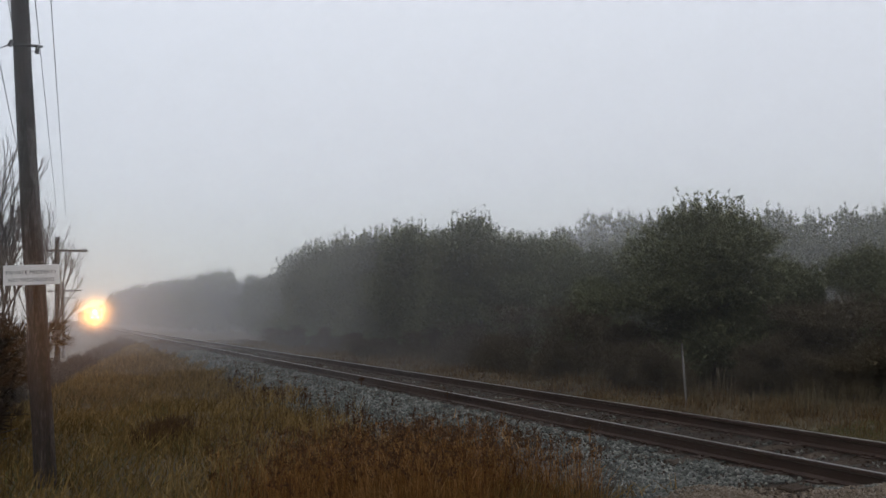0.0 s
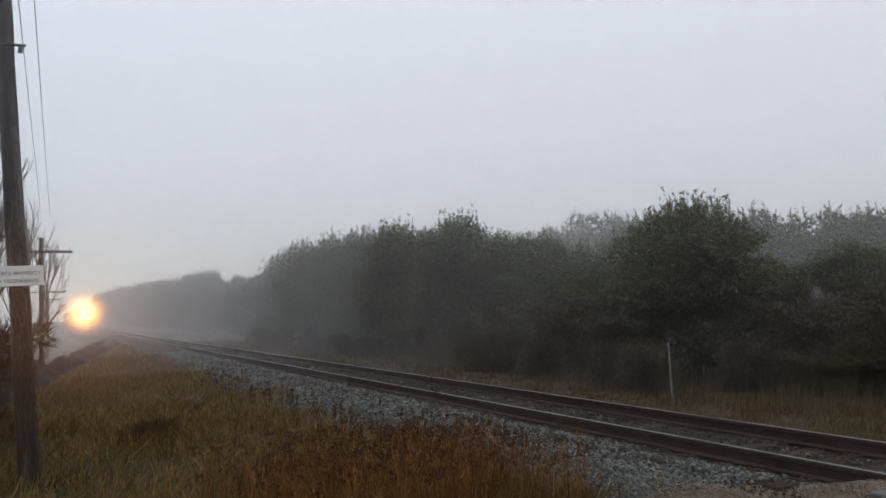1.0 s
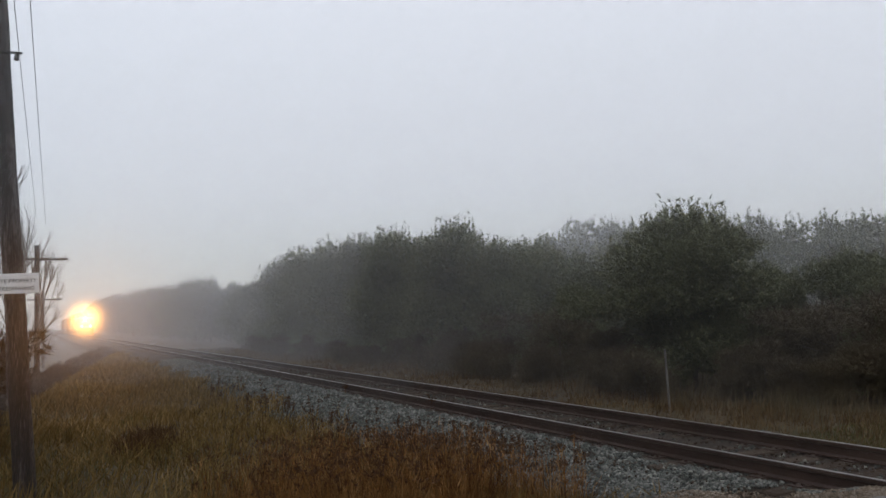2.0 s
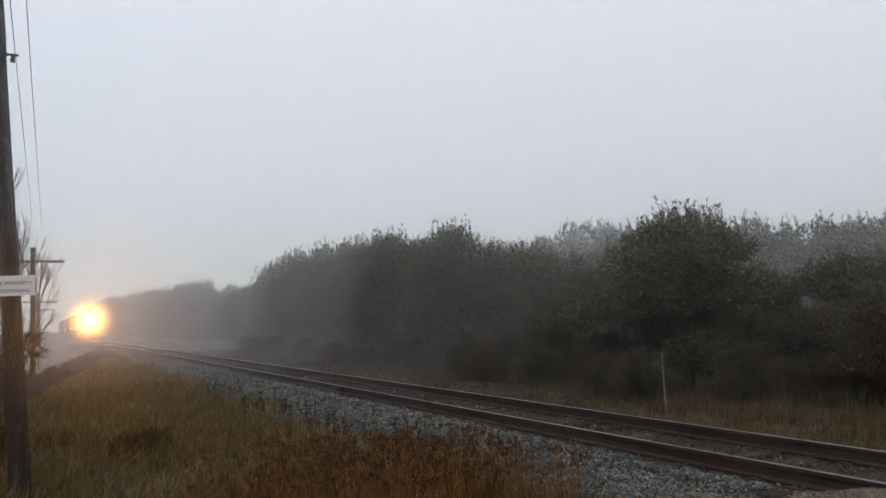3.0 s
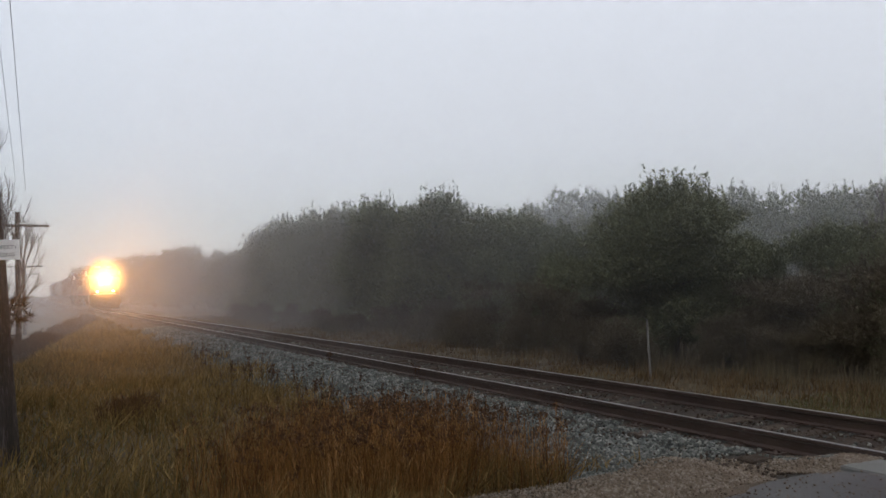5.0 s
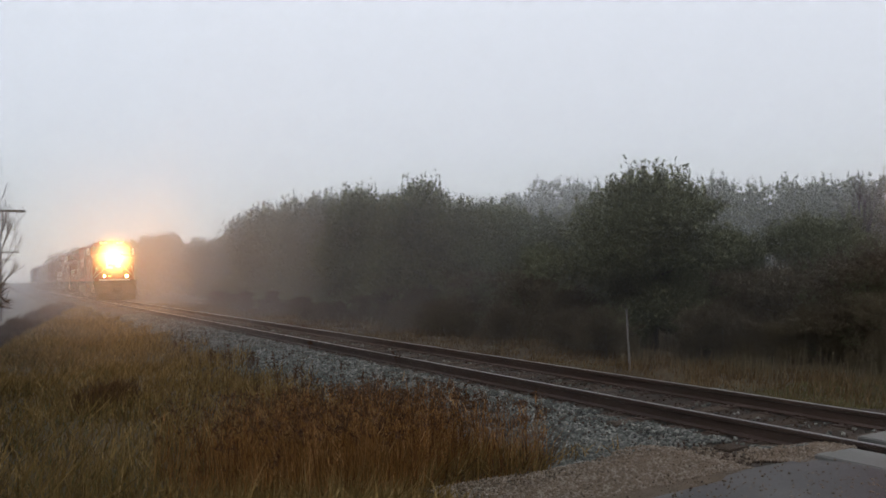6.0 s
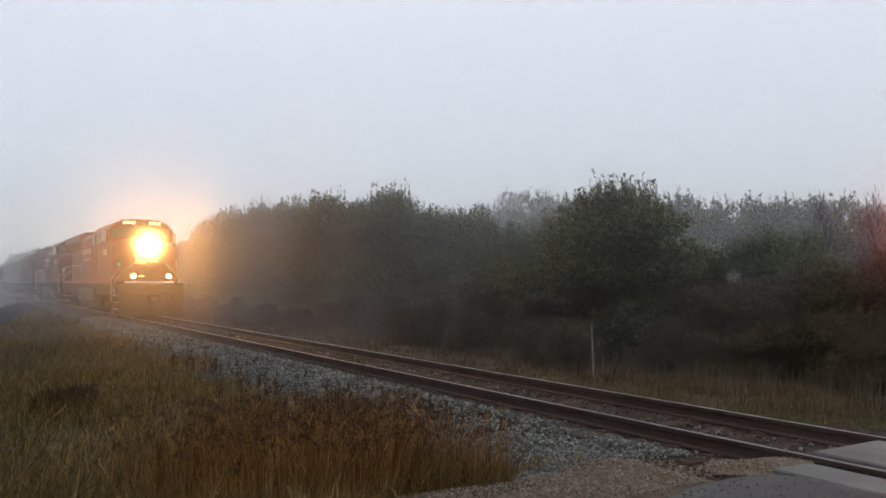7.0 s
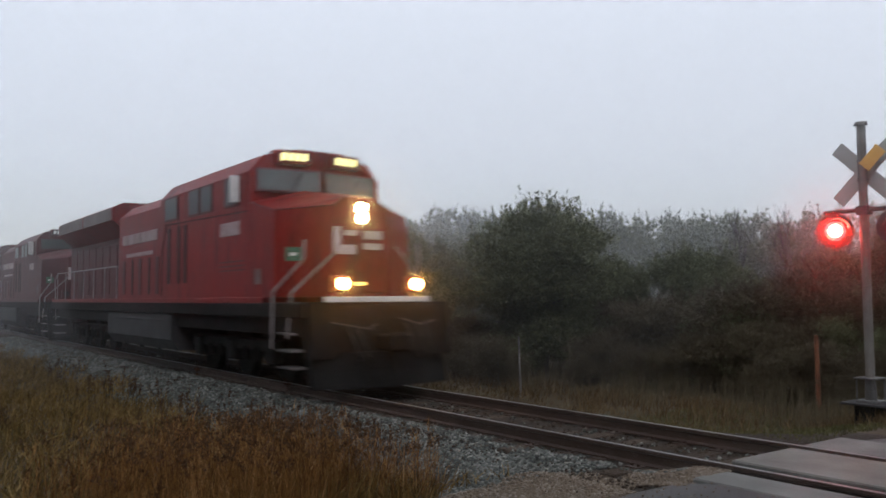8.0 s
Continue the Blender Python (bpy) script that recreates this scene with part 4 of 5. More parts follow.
# ---- crossing signal ----
def crossing_signal(x, y):
    g = float(height(x, y))
    e = new("crossing_signal")
    tagged(e, "grey metal crossing mast with crossbuck and a lit red lamp", "crossing signal")
    e.matrix_basis = pose(x, y, g)
    bm = bmesh.new()
    tube(bm, (0, 0, 0.25), (0, 0, 4.57), 0.066, 0.066, 14)
    mast = part("mast", bm, M_ALU, e, smooth=False)
    bm = bmesh.new()
    tube(bm, (0, 0, 4.57), (0, 0, 4.62), 0.10, 0.09, 14)
    part("cap", bm, M_ALU, mast)
    bm = bmesh.new()
    box(bm, -0.16, 0.16, -0.16, 0.16, 0.34, 0.37, 0.01)
    tube(bm, (0, 0, 0.37), (0, 0, 0.70), 0.085, 0.075, 12)
    box(bm, -0.17, 0.17, -0.17, 0.17, 0.68, 0.71, 0.006)
    for sx in (-0.14, 0.14):
        for sy in (-0.14, 0.14):
            tube(bm, (sx, sy, 0.36), (sx, sy, 0.69), 0.012, 0.012, 6)
    part("base_casting", bm, M_STEEL, e)
    bm = bmesh.new()
    box(bm, -0.26, -0.08, -0.1, 0.14, -0.4, 0.31, 0.02)
    box(bm, 0.1, 0.26, -0.1, 0.14, -0.4, 0.31, 0.02)
    part("foundation", bm, M_UNDER, e)
    bm = bmesh.new()
    box(bm, -0.36, 0.36, -0.45, 0.3, 0.305, 0.34, 0.008)
    part("step_plate", bm, M_TANK, e)
    for a in (45, -45):
        bm = bmesh.new()
        box(bm, 0.075, 0.085 + 0.006 * (a > 0), -0.61, 0.61, -0.115, 0.115, 0.003)
        ob = part("crossbuck_blade", bm, M_BLADE, e, "grey unpainted back of a crossbuck blade")
        ob.matrix_basis = pose(0.004 * (a > 0), 0, 3.85, a, 0, 0)
    # orange light reflected on the blade's back, put into a patch's colour
    bm = bmesh.new()
    box(bm, 0.066, 0.073, 0.08, 0.45, -0.1, 0.1, 0.002)
    ob = part("reflective_patch", bm, M_BLADE_O, e, "orange light reflected on a blade, put there as a coloured patch")
    ob.matrix_basis = pose(0, 0, 3.85, 45, 0, 180)
    for z in (3.72, 4.02):
        bm = bmesh.new()
        tube(bm, (0, 0, z - 0.02), (0, 0, z + 0.02), 0.08, 0.08, 14)
        part("clamp_band", bm, M_STEEL, e)
    bm = bmesh.new()
    tube(bm, (0, -0.62, 3.26), (0, 0.62, 3.26), 0.035, 0.035, 8)
    box(bm, -0.09, 0.09, -0.09, 0.09, 3.18, 3.32, 0.01)
    part("lamp_arm", bm, M_BLACK, e)
    for sy, lit in ((0.46, True), (-0.46, False)):
        h = new("lamp_unit")
        h.parent = e
        h.matrix_basis = pose(-0.02, sy, 2.96, 0, 0, 35)
        bm = bmesh.new()
        tube(bm, (-0.05, 0, 0), (-0.065, 0, 0), 0.27, 0.27, 24)
        part("background_disc", bm, M_BLACK, h)
        bm = bmesh.new()
        tube(bm, (0.2, 0, 0), (-0.05, 0, 0), 0.13, 0.17, 16)
        tube(bm, (0.02, 0, 0.15), (0.02, 0, 0.29), 0.03, 0.03, 8)
        part("housing", bm, M_BLACK, h)
        bm = bmesh.new()
        seg = 12
        top = [(math.cos(radians(10 + 160 * i / seg)), math.sin(radians(10 + 160 * i / seg))) for i in range(seg + 1)]
        for (c0, s0), (c1, s1) in zip(top, top[1:]):
            vs = [bm.verts.new(p) for p in ((-0.066, 0.185 * c0, 0.185 * s0), (-0.34, 0.185 * c0, 0.185 * s0), (-0.34, 0.185 * c1, 0.185 * s1), (-0.066, 0.185 * c1, 0.185 * s1))]
            bm.faces.new(vs)
        bmesh.ops.remove_doubles(bm, verts=bm.verts, dist=0.001)
        bmesh.ops.solidify(bm, geom=list(bm.faces), thickness=0.006)
        part("hood", bm, M_BLACK, h)
        bm = bmesh.new()
        tube(bm, (-0.066, 0, 0), (-0.085, 0, 0), 0.15, 0.13, 20)
        part("lens", bm, M_REDLAMP if lit else M_LOUVRE, h, "glowing red lens" if lit else "dark red lens")
        if lit:
            bm = bmesh.new()
            tube(bm, (-0.086, 0, 0), (-0.09, 0, 0), 0.10, 0.09, 20)
            part("bulb_glow", bm, M_REDCORE, h, "white-hot middle of the red lamp")
    return e


crossing_signal(12.5, 6.05)


# ---- train ----
def truck(parent, y, axles):
    """A wheel set with its side frames."""
    e = new("truck")
    e.parent = parent
    e.matrix_basis = pose(0, y, 0)
    span = axles[-1] - axles[0]
    for s in (-1, 1):
        bm = bmesh.new()
        box(bm, s * 1.05 - 0.09, s * 1.05 + 0.09, axles[0] - 0.45, axles[-1] + 0.45, 0.62, 0.86, 0.03)
        for a in axles:
            box(bm, s * 1.08 - 0.13, s * 1.08 + 0.13, a - 0.2, a + 0.2, 0.38, 0.82, 0.04)
        for a, b in zip(axles, axles[1:]):
            for k in (0.35, 0.65):
                m = a + (b - a) * k
                tube(bm, (s * 1.12, m, 0.42), (s * 1.12, m, 0.7), 0.09, 0.09, 8)
        part("side_frame", bm, M_UNDER, e)
    for a in axles:
        bm = bmesh.new()
        for s in (-1, 1):
            tube(bm, (s * 0.70, a, 0.515), (s * 0.83, a, 0.515), 0.515, 0.50, 22)
            tube(bm, (s * 0.66, a, 0.515), (s * 0.70, a, 0.515), 0.54, 0.54, 22)
        tube(bm, (-0.75, a, 0.515), (0.75, a, 0.515), 0.09, 0.09, 8)
        part("wheelset", bm, M_UNDER, e)
    return e


def railing(parent, pts, name="handrail", r=0.02):
    bm = bmesh.new()
    pipe(bm, [Vector(p) for p in pts], r, 6)
    return part(name, bm, M_RAILING, parent, "pale handrail")


def added_beam_slot(parent, y, z, angle, gap, pitch, lamp, deep=0.02, far=0.06):
    """A narrow slot added before the lamp, no part of a real one; its glowing strip throws the beam forward only."""
    t = radians(angle)
    u, n = Vector((-math.sin(t), -math.cos(t), 0)), Vector((math.cos(t), -math.sin(t), 0))
    o = Vector((0, y - 0.002, z))
    half = 0.1

    def quad(bm, *ps):
        bm.faces.new([bm.verts.new(p) for p in ps])

    up = Vector((0, 0, half))
    bm = bmesh.new()
    back = -0.0015 * n
    c = [bm.verts.new(p) for p in (o - up, o + u * deep - up, o + u * deep + up, o + up, o + back - up, o + back + u * deep - up, o + back + u * deep + up, o + back + up)]
    for i, q in enumerate(((0, 1, 2, 3), (4, 7, 6, 5), (0, 4, 5, 1), (1, 5, 6, 2), (2, 6, 7, 3), (3, 7, 4, 0))):
        bm.faces.new([c[j] for j in q]).material_index = 0 if i == 0 else 1
    ob = part("added_beam_strip", bm, lamp, parent, "glowing strip added before the headlamp to aim its light forward")
    ob.data.materials.append(M_VOID)
    bm = bmesh.new()
    for p, q in ((o + gap * n, o + gap * n + u * far), (o + back, o + gap * n)):
        quad(bm, p - up, q - up, q + up, p + up)
    k = int(2 * half / pitch)
    for i in range(k + 1):
        w = Vector((0, 0, -half + i * 2 * half / k))
        quad(bm, o + w, o + u * far + w, o + u * far + gap * n + w, o + gap * n + w)
    part("added_beam_slot", bm, M_VOID, parent)
    return ob


def locomotive(lit, red, name="locomotive"):
    e = new(name)
    tagged(e, "red diesel locomotive with burning headlamps" if lit else "dull red diesel locomotive coupled behind the first", "locomotive", "train")
    W = 1.52
    # frame and platform
    bm = bmesh.new()
    box(bm, -W, W, 0.55, 22.0, 1.32, 1.60, 0.02)
    box(bm, -W + 0.15, W - 0.15, 0.8, 21.7, 1.0, 1.34, 0.02)
    part("frame", bm, M_UNDER, e)
    bm = bmesh.new()
    box(bm, -W - 0.004, W + 0.004, 2.2, 21.9, 1.585, 1.70, 0.01)
    part("side_sill", bm, red, e)
    # pilot and plough
    bm = bmesh.new()
    loft(bm, [[(-1.45, 0.62, 0.62), (1.45, 0.62, 0.62), (1.45, 0.62, 1.60), (-1.45, 0.62, 1.60)], [(-1.48, 0.30, 0.62), (1.48, 0.30, 0.62), (1.48, 0.36, 1.60), (-1.48, 0.36, 1.60)]])
    pl = part("pilot", bm, M_UNDER, e)
    bm = bmesh.new()
    rows = []
    for x, d in ((-1.42, 0.30), (-0.7, 0.06), (0.0, -0.06), (0.7, 0.06), (1.42, 0.30)):
        rows.append([(x, d + 0.18, 0.72), (x, d + 0.10, 0.40), (x, d, 0.10), (x, d + 0.10, 0.10), (x, d + 0.26, 0.40), (x, d + 0.32, 0.72)])
    loft(bm, rows)
    part("plough", bm, M_UNDER, e)
    bm = bmesh.new()
    box(bm, -0.16, 0.16, -0.12, 0.4, 0.76, 1.02, 0.03)
    box(bm, -0.22, 0.22, -0.3, -0.08, 0.72, 1.06, 0.05)
    part("coupler", bm, M_UNDER, e)
    bm = bmesh.new()
    for x in (-0.75, -0.55, 0.5, 0.7, 0.9):
        pipe(bm, [Vector((x, 0.32, 1.2)), Vector((x + 0.03, 0.16, 0.95)), Vector((x + 0.12, 0.1, 0.66)), Vector((x + 0.2, 0.2, 0.56))], 0.022, 6)
    part("air_hose", bm, M_BLACK, e)
    bm = bmesh.new()
    pipe(bm, [Vector((-1.1, 0.26, 1.25)), Vector((-0.35, 0.22, 1.12)), Vector((-0.2, 0.22, 1.22))], 0.014, 6)
    pipe(bm, [Vector((0.35, 0.24, 1.3)), Vector((0.75, 0.22, 1.18)), Vector((1.1, 0.26, 1.26))], 0.014, 6)
    part("cut_lever", bm, M_STEEL, e)
    bm = bmesh.new()
    box(bm, -1.2, 1.0, 0.285, 0.345, 1.60, 1.70, 0.008)
    part("front_stripe", bm, M_WHITE, e, "white edge stripe of the front platform")
    # corner steps
    for s in (-1, 1):
        for y0 in (1.08, 21.25):
            st = new("steps")
            st.parent = e
            for k in range(4):
                bm = bmesh.new()
                box(bm, min(s * 1.12, s * 1.5), max(s * 1.12, s * 1.5), y0, y0 + 0.55, 0.40 + k * 0.31, 0.43 + k * 0.31, 0.006)
                tr = part("tread", bm, M_STEEL, st)
                bm = bmesh.new()
                box(bm, min(s * 1.12, s * 1.5), max(s * 1.12, s * 1.5), y0 - 0.012, y0 - 0.002, 0.395 + k * 0.31, 0.435 + k * 0.31)
                part("nosing", bm, M_RAILING, tr, "worn pale edge of the step")
    # nose
    bm = bmesh.new()
    def ring(pts):
        return [(x, y, z) for x, y, z in pts] + [(-x, y, z) for x, y, z in pts[::-1]]

    loft(bm, [ring([(0.62, 1.12, 1.70), (0.62, 1.12, 3.05), (0.60, 1.14, 3.42), (0.30, 1.18, 3.60)]),
              ring([(1.49, 1.76, 1.70), (1.49, 1.76, 3.05), (1.47, 1.80, 3.33), (0.36, 1.52, 3.68)]),
              ring([(1.495, 2.95, 1.70), (1.495, 2.95, 3.25), (1.48, 2.95, 3.60), (0.45, 2.65, 3.86)])])
    nose = part("nose", bm, red, e)
    bm = bmesh.new()
    box(bm, 0.08, 0.56, 1.10, 1.13, 1.78, 2.46, 0.01)
    part("nose_door", bm, red, nose)
    for s in (-1, 1):
        bm = bmesh.new()
        pipe(bm, [Vector((s * 0.30, 1.17, 3.605)), Vector((s * 0.605, 1.135, 3.42)), Vector((s * 1.475, 1.79, 3.335)), Vector((s * 1.485, 2.95, 3.60))], 0.012, 6)
        part("seam", bm, M_DIRTRED, nose)
    # headlamp housing, a deep reflector around the lamps
    for z, y in ((3.20, 1.08), (3.40, 1.09)):
        n = 18
        bm = bmesh.new()
        ro = [(0.135 * math.cos(2 * math.pi * k / n), 0.135 * math.sin(2 * math.pi * k / n)) for k in range(n)]
        a = [bm.verts.new((x, y, z + w)) for x, w in ro]
        b = [bm.verts.new((x, y + 0.4, z + w)) for x, w in ro]
        c = [bm.verts.new((x * 0.78, y, z + w * 0.78)) for x, w in ro]
        for k in range(n):
            j = (k + 1) % n
            bm.faces.new((a[k], a[j], b[j], b[k]))
            bm.faces.new((a[k], c[k], c[j], a[j]))
        bm.faces.new(b)
        part("headlamp_housing", bm, M_VOID, nose, "black headlamp housing")
        bm = bmesh.new()
        tube(bm, (0, y + 0.01, z), (0, y + 0.04, z), 0.104, 0.104, 18)
        part("headlamp", bm, M_LAMP_FACE if lit else M_DARKGLASS, nose, "burning warm headlamp" if lit else "unlit headlamp")
    # added strips make the lamps strong from ahead and weak from the side
    if lit:
        added_beam_slot(nose, 1.08, 3.20, 5.5, 0.0042, 0.010, M_LAMP, 0.04, 0.06)
        added_beam_slot(nose, 1.09, 3.40, 19.0, 0.030, 0.012, M_LAMP_WIDE, 0.055, 0.08)
    # emblem as plain white shapes
    bm = bmesh.new()
    for x0, x1, z0, z1 in ((-0.60, -0.44, 2.50, 3.02), (-0.44, -0.12, 2.50, 2.68), (-0.36, -0.08, 2.86, 2.96), (0.05, 0.46, 2.80, 2.96), (0.05, 0.46, 2.60, 2.72)):
        box(bm, x0, x1, 1.098, 1.125, z0, z1, 0.003)
    part("emblem", bm, M_LETTER, nose, "plain white emblem shapes")
    # ditch lights on the platform
    for s in (-1, 1):
        d = new("ditch_light")
        d.parent = e
        d.matrix_basis = pose(s * 0.79, 0.42, 1.93)
        bm = bmesh.new()
        box(bm, -0.16, 0.16, 0.0, 0.22, -0.15, 0.15, 0.03)
        tube(bm, (0, 0.1, -0.25), (0, 0.1, -0.13), 0.05, 0.05, 8)
        part("housing", bm, red, d)
        bm = bmesh.new()
        tube(bm, (0, -0.03, 0), (0, 0.01, 0), 0.105, 0.105, 18)
        part("lamp", bm, M_DITCH if lit else M_DARKGLASS, d)
    bm = bmesh.new()
    box(bm, -0.55, -0.32, 0.40, 0.46, 1.90, 1.96, 0.008)
    part("step_light", bm, M_AMBER if lit else M_DARKGLASS, e)
    # cab
    CAB = [(-1.5, 1.70), (1.5, 1.70), (1.5, 4.22), (1.22, 4.56), (0.5, 4.74), (-0.5, 4.74), (-1.22, 4.56), (-1.5, 4.22)]
    bm = bmesh.new()
    front = [(x, 2.62 + 0.10 * max(0, z - 3.5) + 0.16 * abs(x), z) for x, z in CAB]
    loft(bm, [front, [(x, 5.4, z) for x, z in CAB], [(x, 8.55, z - 0.02) for x, z in CAB]])
    cab = part("cab", bm, red, e)
    for s in (-1, 1):
        bm = bmesh.new()
        x0, x1 = (0.08, 1.34) if s > 0 else (-1.34, -0.08)
        def front_y(x, z):
            return 2.62 + 0.10 * (z - 3.5) + 0.16 * abs(x)

        def panel(corners, out, deep):
            """A flat slab lying on the raked cab front."""
            return [[(x, front_y(x, z) - out, z) for x, z in corners], [(x, front_y(x, z) + deep, z) for x, z in corners]]

        rim = [(x0 - 0.04, 3.82), (x1 + 0.04, 3.82), (x1 + 0.04, 4.31), (x0 - 0.04, 4.31)]
        part("windshield_frame", loft(bm, panel(rim, 0.02, 0.05)), M_DIRTRED, cab)
        bm = loft(bmesh.new(), panel([(x0, 3.86), (x1, 3.86), (x1, 4.27), (x0, 4.27)], 0.028, 0.04))
        part("windshield", bm, M_WINDSHIELD, cab, "dark reflecting windshield pane")
        xm = (x0 + x1) / 2
        bm = bmesh.new()
        pipe(bm, [Vector((xm, front_y(xm, 3.8) - 0.05, 3.80)), Vector((xm + 0.2, front_y(xm + 0.2, 4.2) - 0.05, 4.18))], 0.012, 5)
        part("wiper", bm, M_BLACK, cab)
        xa, xb = (0.28, 0.92) if s > 0 else (-0.92, -0.28)
        bm = loft(bmesh.new(), panel([(xa - 0.05, 4.42), (xb + 0.05, 4.42), (xb + 0.05, 4.70), (xa - 0.05, 4.70)], 0.05, 0.25))
        part("number_board_frame", bm, red, cab)
        bm = loft(bmesh.new(), panel([(xa, 4.465), (xb, 4.465), (xb, 4.655), (xa, 4.655)], 0.058, 0.0))
        nb = part("number_board", bm, M_BLACK, cab, "black number board")
        for k in range(4):
            u = xa + (xb - xa) * (0.07 + 0.225 * k)
            bm = loft(bmesh.new(), panel([(u, 4.485), (u + 0.105, 4.485), (u + 0.12, 4.635), (u + 0.015, 4.635)], 0.064, 0.0))
            part("digit_bar", bm, M_BOARD if lit else M_WHITE, nb, "glowing yellow-white bar")
        # cab side windows, doors and mirror
        for y0, y1, z0, z1 in ((3.45, 4.15, 3.62, 4.16), (4.95, 5.6, 3.62, 4.16), (5.75, 6.4, 3.62, 4.16), (7.25, 8.15, 3.64, 4.14)):
            bm = bmesh.new()
            xx = s * 1.5
            box(bm, min(xx, xx + s * 0.025), max(xx, xx + s * 0.025), y0 - 0.05, y1 + 0.05, z0 - 0.05, z1 + 0.05, 0.008)
            wf = part("window_frame", bm, M_DIRTRED, cab)
            bm = bmesh.new()
            box(bm, min(xx, xx + s * 0.03), max(xx, xx + s * 0.03), y0, y1, z0, z1, 0.004)
            part("pane", bm, M_DARKGLASS, wf)
        bm = bmesh.new()
        box(bm, min(s * 1.55, s * 1.75), max(s * 1.55, s * 1.75), 3.30, 3.34, 3.62, 4.16, 0.01)
        part("mirror", bm, M_WHITE, cab, "pale side wind deflector")
        bm = bmesh.new()
        box(bm, min(s * 1.5, s * 1.512), max(s * 1.5, s * 1.512), 3.4, 4.45, 2.98, 3.26, 0.003)
        part("number_stencil", bm, M_LETTER_OLD, cab, "pale block of numbers as a plain bar")
        for y0, y1 in ((6.55, 6.78), (7.0, 7.22), (7.75, 8.0)):
            bm = bmesh.new()
            box(bm, min(s * 1.49, s * 1.515), max(s * 1.49, s * 1.515), y0, y1, 2.05, 3.42, 0.01)
            part("vent_door", bm, M_LOUVRE, cab)
        for k in range(3):
            bm = bmesh.new()
            box(bm, min(s * 1.495, s * 1.512), max(s * 1.495, s * 1.512), 3.1, 4.5, 2.42 - 0.09 * k, 2.45 - 0.09 * k)
            part("grab_bar", bm, M_DIRTRED, cab)
        # diagonal seam and number block where the cab meets the cabinet
        bm = bmesh.new()
        pipe(bm, [Vector((s * 1.505, 8.1, 3.55)), Vector((s * 1.505, 8.35, 2.9)), Vector((s * 1.505, 8.4, 1.75))], 0.014, 5)
        part("seam", bm, M_LOUVRE, cab)
        bm = bmesh.new()
        pipe(bm, [Vector((s * 1.505, 3.0, 3.42)), Vector((s * 1.505, 8.05, 3.52))], 0.012, 5)
        part("rain_strip", bm, M_LOUVRE, cab)
        bm = bmesh.new()
        box(bm, min(s * 1.49, s * 1.515), max(s * 1.49, s * 1.515), 2.35, 2.6, 1.95, 2.25, 0.01)
        part("hatch", bm, M_FADED, cab, "pale dusty hatch")
    bm = bmesh.new()
    box(bm, -0.02, 0.02, -0.15, 0.15, -0.13, 0.13, 0.008)
    box(bm, -0.028, 0.0, -0.09, 0.09, -0.075, 0.075, 0.004)
    plate = part("plate", bm, M_GREENPLATE, nose, "small green plate with a white middle")
    plate.matrix_basis = pose(-1.2, 1.555, 2.50, 0, 0, 53.5)
    bm = bmesh.new()
    box(bm, -0.034, -0.029, -0.06, 0.06, -0.03, 0.03)
    mid = part("plate_middle", bm, M_WHITE, nose)
    mid.matrix_basis = pose(-1.2, 1.555, 2.50, 0, 0, 53.5)
    bm = bmesh.new()
    box(bm, -0.55, 0.55, 5.2, 6.6, 4.66, 4.80, 0.03)
    tube(bm, (0.3, 4.2, 4.66), (0.3, 4.2, 4.76), 0.12, 0.10, 10)
    part("roof_gear", bm, red, cab)
    # hood
    bm = bmesh.new()
    HOOD = [(-0.98, 1.70), (0.98, 1.70), (0.98, 4.02), (0.74, 4.24), (-0.74, 4.24), (-0.98, 4.02)]
    prism(bm, HOOD, 8.55, 21.3)
    hood = part("hood", bm, M_DIRTRED, e)
    bm = bmesh.new()
    prism(bm, [(-1.46, 1.70), (1.46, 1.70), (1.46, 4.05), (1.1, 4.38), (-1.1, 4.38), (-1.46, 4.05)], 8.5, 12.6)
    part("inverter_cabinet", bm, red, e)
    bm = bmesh.new()
    prism(bm, [(-1.0, 3.62), (1.0, 3.62), (1.52, 4.08), (1.52, 4.46), (1.2, 4.62), (-1.2, 4.62), (-1.52, 4.46), (-1.52, 4.08)], 13.2, 20.9)
    rad = part("radiator", bm, red, e)
    for s in (-1, 1):
        bm = bmesh.new()
        box(bm, min(s * 1.51, s * 1.535), max(s * 1.51, s * 1.535), 13.4, 16.9, 4.08, 4.46, 0.006)
        box(bm, min(s * 1.51, s * 1.535), max(s * 1.51, s * 1.535), 17.1, 20.7, 4.08, 4.46, 0.006)
        part("radiator_screen", bm, M_FADED, rad, "pale dusty radiator screen")
        bm = bmesh.new()
        box(bm, min(s * 1.455, s * 1.475), max(s * 1.455, s * 1.475), 8.9, 12.2, 3.22, 3.50, 0.004)
        box(bm, min(s * 1.455, s * 1.475), max(s * 1.455, s * 1.475), 9.3, 11.8, 2.86, 2.96, 0.004)
        part("lettering_bar", bm, M_LETTER_OLD, e, "faded pale lettering as plain bars")
        for k in range(5):
            y0 = 8.75 + k * 0.78
            bm = bmesh.new()
            box(bm, min(s * 1.45, s * 1.48), max(s * 1.45, s * 1.48), y0, y0 + (0.16 if k % 2 else 0.3), 1.80, 2.78, 0.01)
            part("cabinet_door", bm, M_LOUVRE if k % 2 else M_DIRTRED, e)
        for k in range(9):
            y0 = 12.75 + k * 0.93
            bm = bmesh.new()
            box(bm, min(s * 0.97, s * 1.005), max(s * 0.97, s * 1.005), y0, y0 + 0.84, 1.85, 3.45, 0.015)
            part("hood_door", bm, M_DIRTRED, hood)
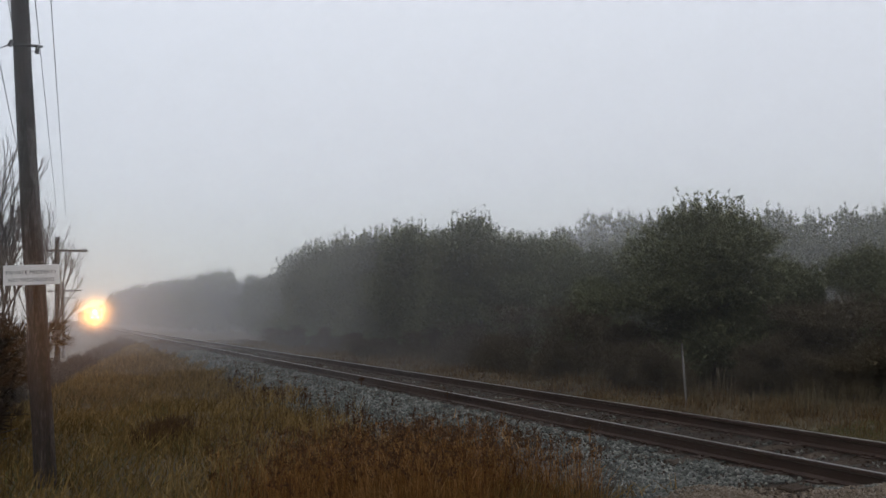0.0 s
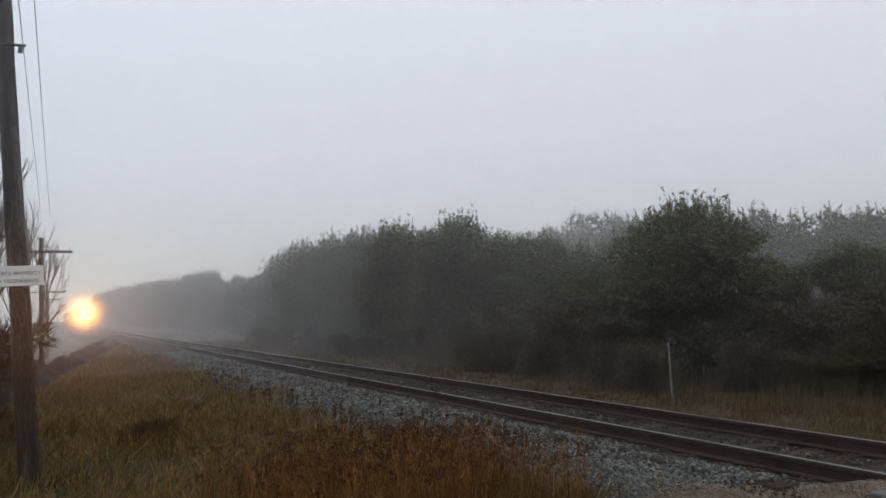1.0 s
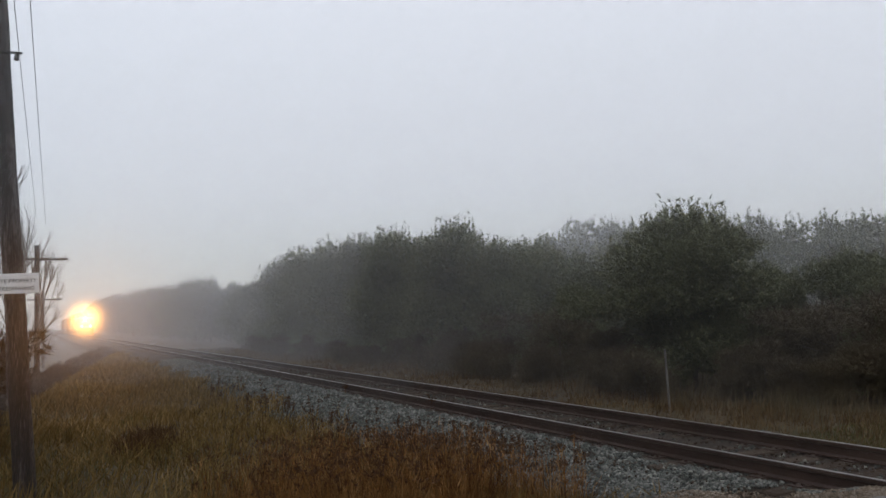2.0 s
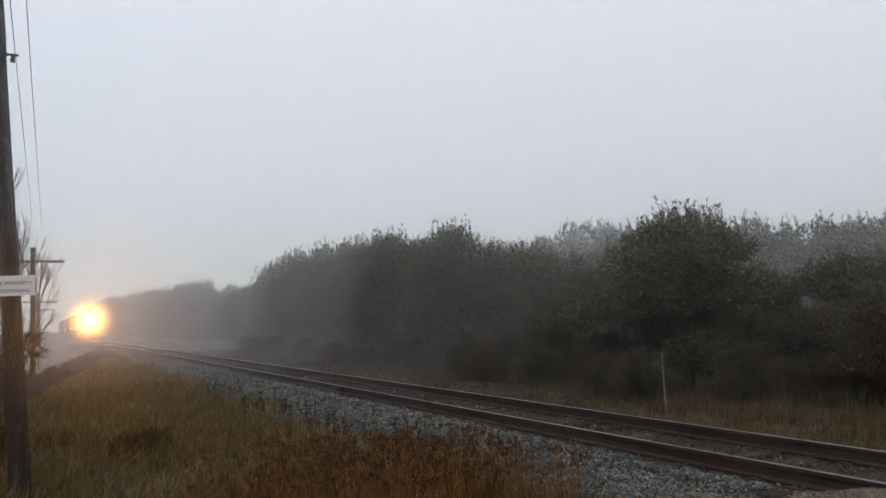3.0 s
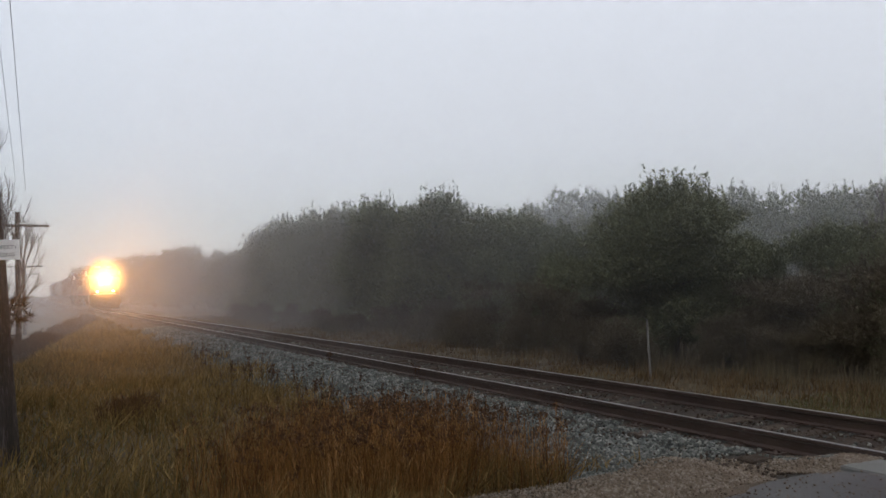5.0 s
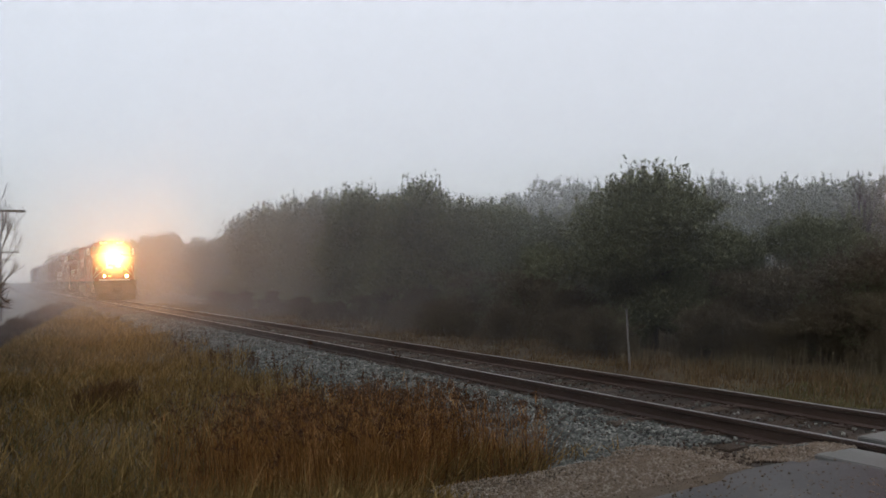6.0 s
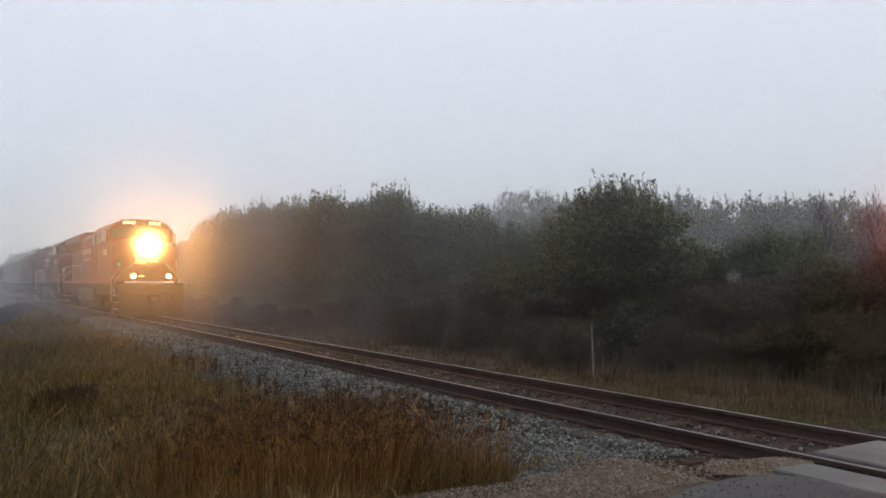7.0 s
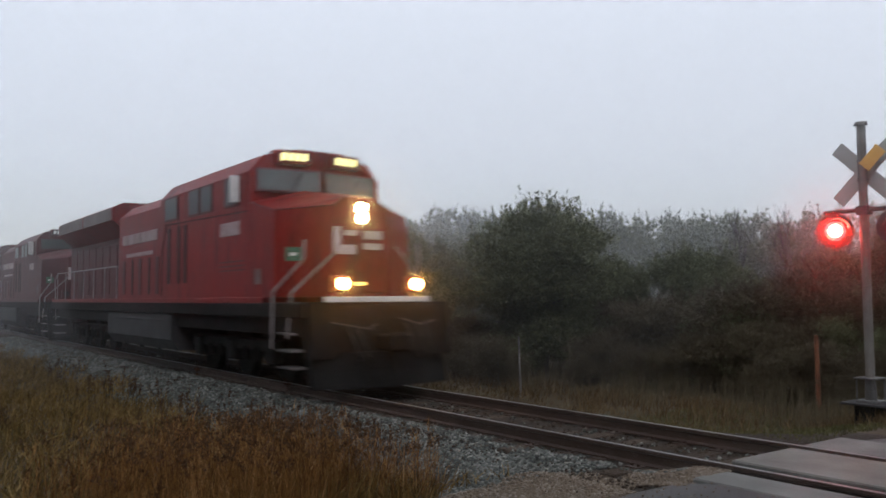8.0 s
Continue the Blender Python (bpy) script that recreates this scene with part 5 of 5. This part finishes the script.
        # long handrail with stanchions
        railing(e, [(s * 1.47, 12.7, 2.66), (s * 1.47, 21.2, 2.66), (s * 1.47, 21.7, 2.4), (s * 1.40, 21.75, 0.9)])
        bm = bmesh.new()
        for k in range(7):
            tube(bm, (s * 1.47, 12.8 + k * 1.4, 1.68), (s * 1.47, 12.8 + k * 1.4, 2.66), 0.016, 0.016, 6)
        part("stanchions", bm, M_RAILING, e)
        railing(e, [(s * 0.62, 0.88, 2.66), (s * 0.72, 0.80, 2.52), (s * 1.46, 1.08, 1.78), (s * 1.53, 1.12, 0.95)], "step_handrail", 0.025)
        railing(e, [(s * 1.24, 1.02, 2.74), (s * 1.27, 1.0, 2.38), (s * 1.54, 1.70, 1.8), (s * 1.54, 1.74, 0.75)], "step_handrail", 0.025)
    bm = bmesh.new()
    tube(bm, (0, 14.5, 4.6), (0, 14.5, 4.72), 0.6, 0.6, 18)
    tube(bm, (0, 16.6, 4.6), (0, 16.6, 4.72), 0.6, 0.6, 18)
    box(bm, -0.3, 0.3, 12.6, 13.0, 4.2, 4.5, 0.03)
    part("roof_fans", bm, M_UNDER, e)
    # tank, reservoirs, trucks
    bm = bmesh.new()
    prism(bm, [(-1.3, 0.42), (1.3, 0.42), (1.5, 0.68), (1.5, 1.28), (-1.5, 1.28), (-1.5, 0.68)], 7.6, 13.6)
    part("fuel_tank", bm, M_TANK, e)
    for s in (-1, 1):
        bm = bmesh.new()
        tube(bm, (s * 1.34, 8.0, 1.16), (s * 1.34, 12.9, 1.16), 0.17, 0.17, 12)
        part("air_reservoir", bm, M_TANK, e)
    truck(e, 4.6, (-2.0, 0.0, 2.0))
    truck(e, 17.6, (-2.0, 0.0, 2.0))
    return e


def hopper(length, material, label):
    e = new("hopper_car")
    tagged(e, label, "freight car", "train")
    bm = bmesh.new()
    prism(bm, [(-1.50, 1.55), (1.50, 1.55), (1.60, 2.0), (1.60, 4.0), (1.25, 4.45), (-1.25, 4.45), (-1.60, 4.0), (-1.60, 2.0)], 1.6, length - 1.6)
    body = part("body", bm, material, e)
    for s in (-1, 1):
        for k in range(9):
            y = 2.0 + k * (length - 4.0) / 8
            bm = bmesh.new()
            box(bm, min(s * 1.59, s * 1.66), max(s * 1.59, s * 1.66), y - 0.05, y + 0.05, 1.7, 4.05, 0.01)
            part("rib", bm, material, body)
        bm = bmesh.new()
        box(bm, min(s * 1.45, s * 1.62), max(s * 1.45, s * 1.62), 0.3, length - 0.3, 1.28, 1.56, 0.02)
        part("side_sill", bm, M_UNDER, e)
    bm = bmesh.new()
    box(bm, -0.5, 0.5, 0.8, length - 0.8, 4.44, 4.62, 0.03)
    part("roof_walk", bm, M_STEEL, e)
    for k in range(3):
        bm = bmesh.new()
        y = length * (0.26 + 0.24 * k)
        loft(bm, [[(-1.2, y - 1.5, 1.56), (1.2, y - 1.5, 1.56), (1.2, y + 1.5, 1.56), (-1.2, y + 1.5, 1.56)], [(-0.4, y - 0.4, 0.5), (0.4, y - 0.4, 0.5), (0.4, y + 0.4, 0.5), (-0.4, y + 0.4, 0.5)]])
        part("discharge_bay", bm, M_UNDER, e)
    bm = bmesh.new()
    for y in (0.4, length - 0.4):
        for x in (-1.4, 1.4):
            tube(bm, (x, y, 1.3), (x, y, 4.2), 0.03, 0.03, 6)
        box(bm, -1.4, 1.4, y - 0.06, y + 0.06, 4.1, 4.2)
    part("end_frame", bm, M_UNDER, e)
    truck(e, 2.6, (-0.9, 0.9))
    truck(e, length - 2.6, (-0.9, 0.9))
    return e


loco_a = locomotive(True, M_RED)
loco_b = locomotive(False, M_DIRTRED)
cars = [hopper(17.6, M_HOPPER if i % 3 else M_HOPPER2, "grey covered hopper car in mist" if i % 3 else "brown covered hopper car in mist") for i in (3, 1, 2, 3, 4)]


# ---- fog ----
def fog_bank(radius, tall, material, seg=72):
    bm = bmesh.new()
    base = -3.0
    rows = [[bm.verts.new((radius * math.cos(2 * math.pi * k / seg), radius * math.sin(2 * math.pi * k / seg), z)) for k in range(seg)] for z in (base, tall)]
    for a, b in zip(rows, rows[1:]):
        for k in range(seg):
            j = (k + 1) % seg
            bm.faces.new((a[k], a[j], b[j], b[k]))
    ob = part("fog_bank", bm, material, smooth=True)
    return tagged(ob, "thin bank of pale grey mist over the railway", "fog", "fog banks", "stuff")


for radius, amount, tall in ((21, 0.03, 32), (32, 0.09, 36), (47, 0.17, 42), (68, 0.235, 52), (95, 0.246, 66), (132, 0.248, 88), (190, 0.248, 115)):
    fog_bank(radius, tall, fog_mat("mist_%d" % radius, amount, tall))
# sphere added around the viewpoint; its blur makes the halos about the lamps
bm = bmesh.new()
bmesh.ops.create_icosphere(bm, subdivisions=6, radius=5.2)
bmesh.ops.translate(bm, verts=bm.verts, vec=(0, 0, EYE))
drops = part("halo_sphere", bm, droplet_mat("droplets", 0.06, 0.20, 0.045, 0.5), smooth=True)
tagged(drops, "clear sphere added around the viewpoint to spread halos about the lamps", "fog", "fog banks", "stuff")


# ---- movement ----
FRONT_AT_8, SPEED = 12.15, 26.545


def motions():
    offset = 0.0
    for ob, length in [(loco_a, 22.6), (loco_b, 22.6)] + [(c, 17.6) for c in cars]:
        walk(ob, [(k * 0.5, pose(MID, FRONT_AT_8 + offset + SPEED * (8.0 - k * 0.5), 0.004)) for k in range(17)])
        offset += length + (0.0 if length > 20 else 0.2)


motions()
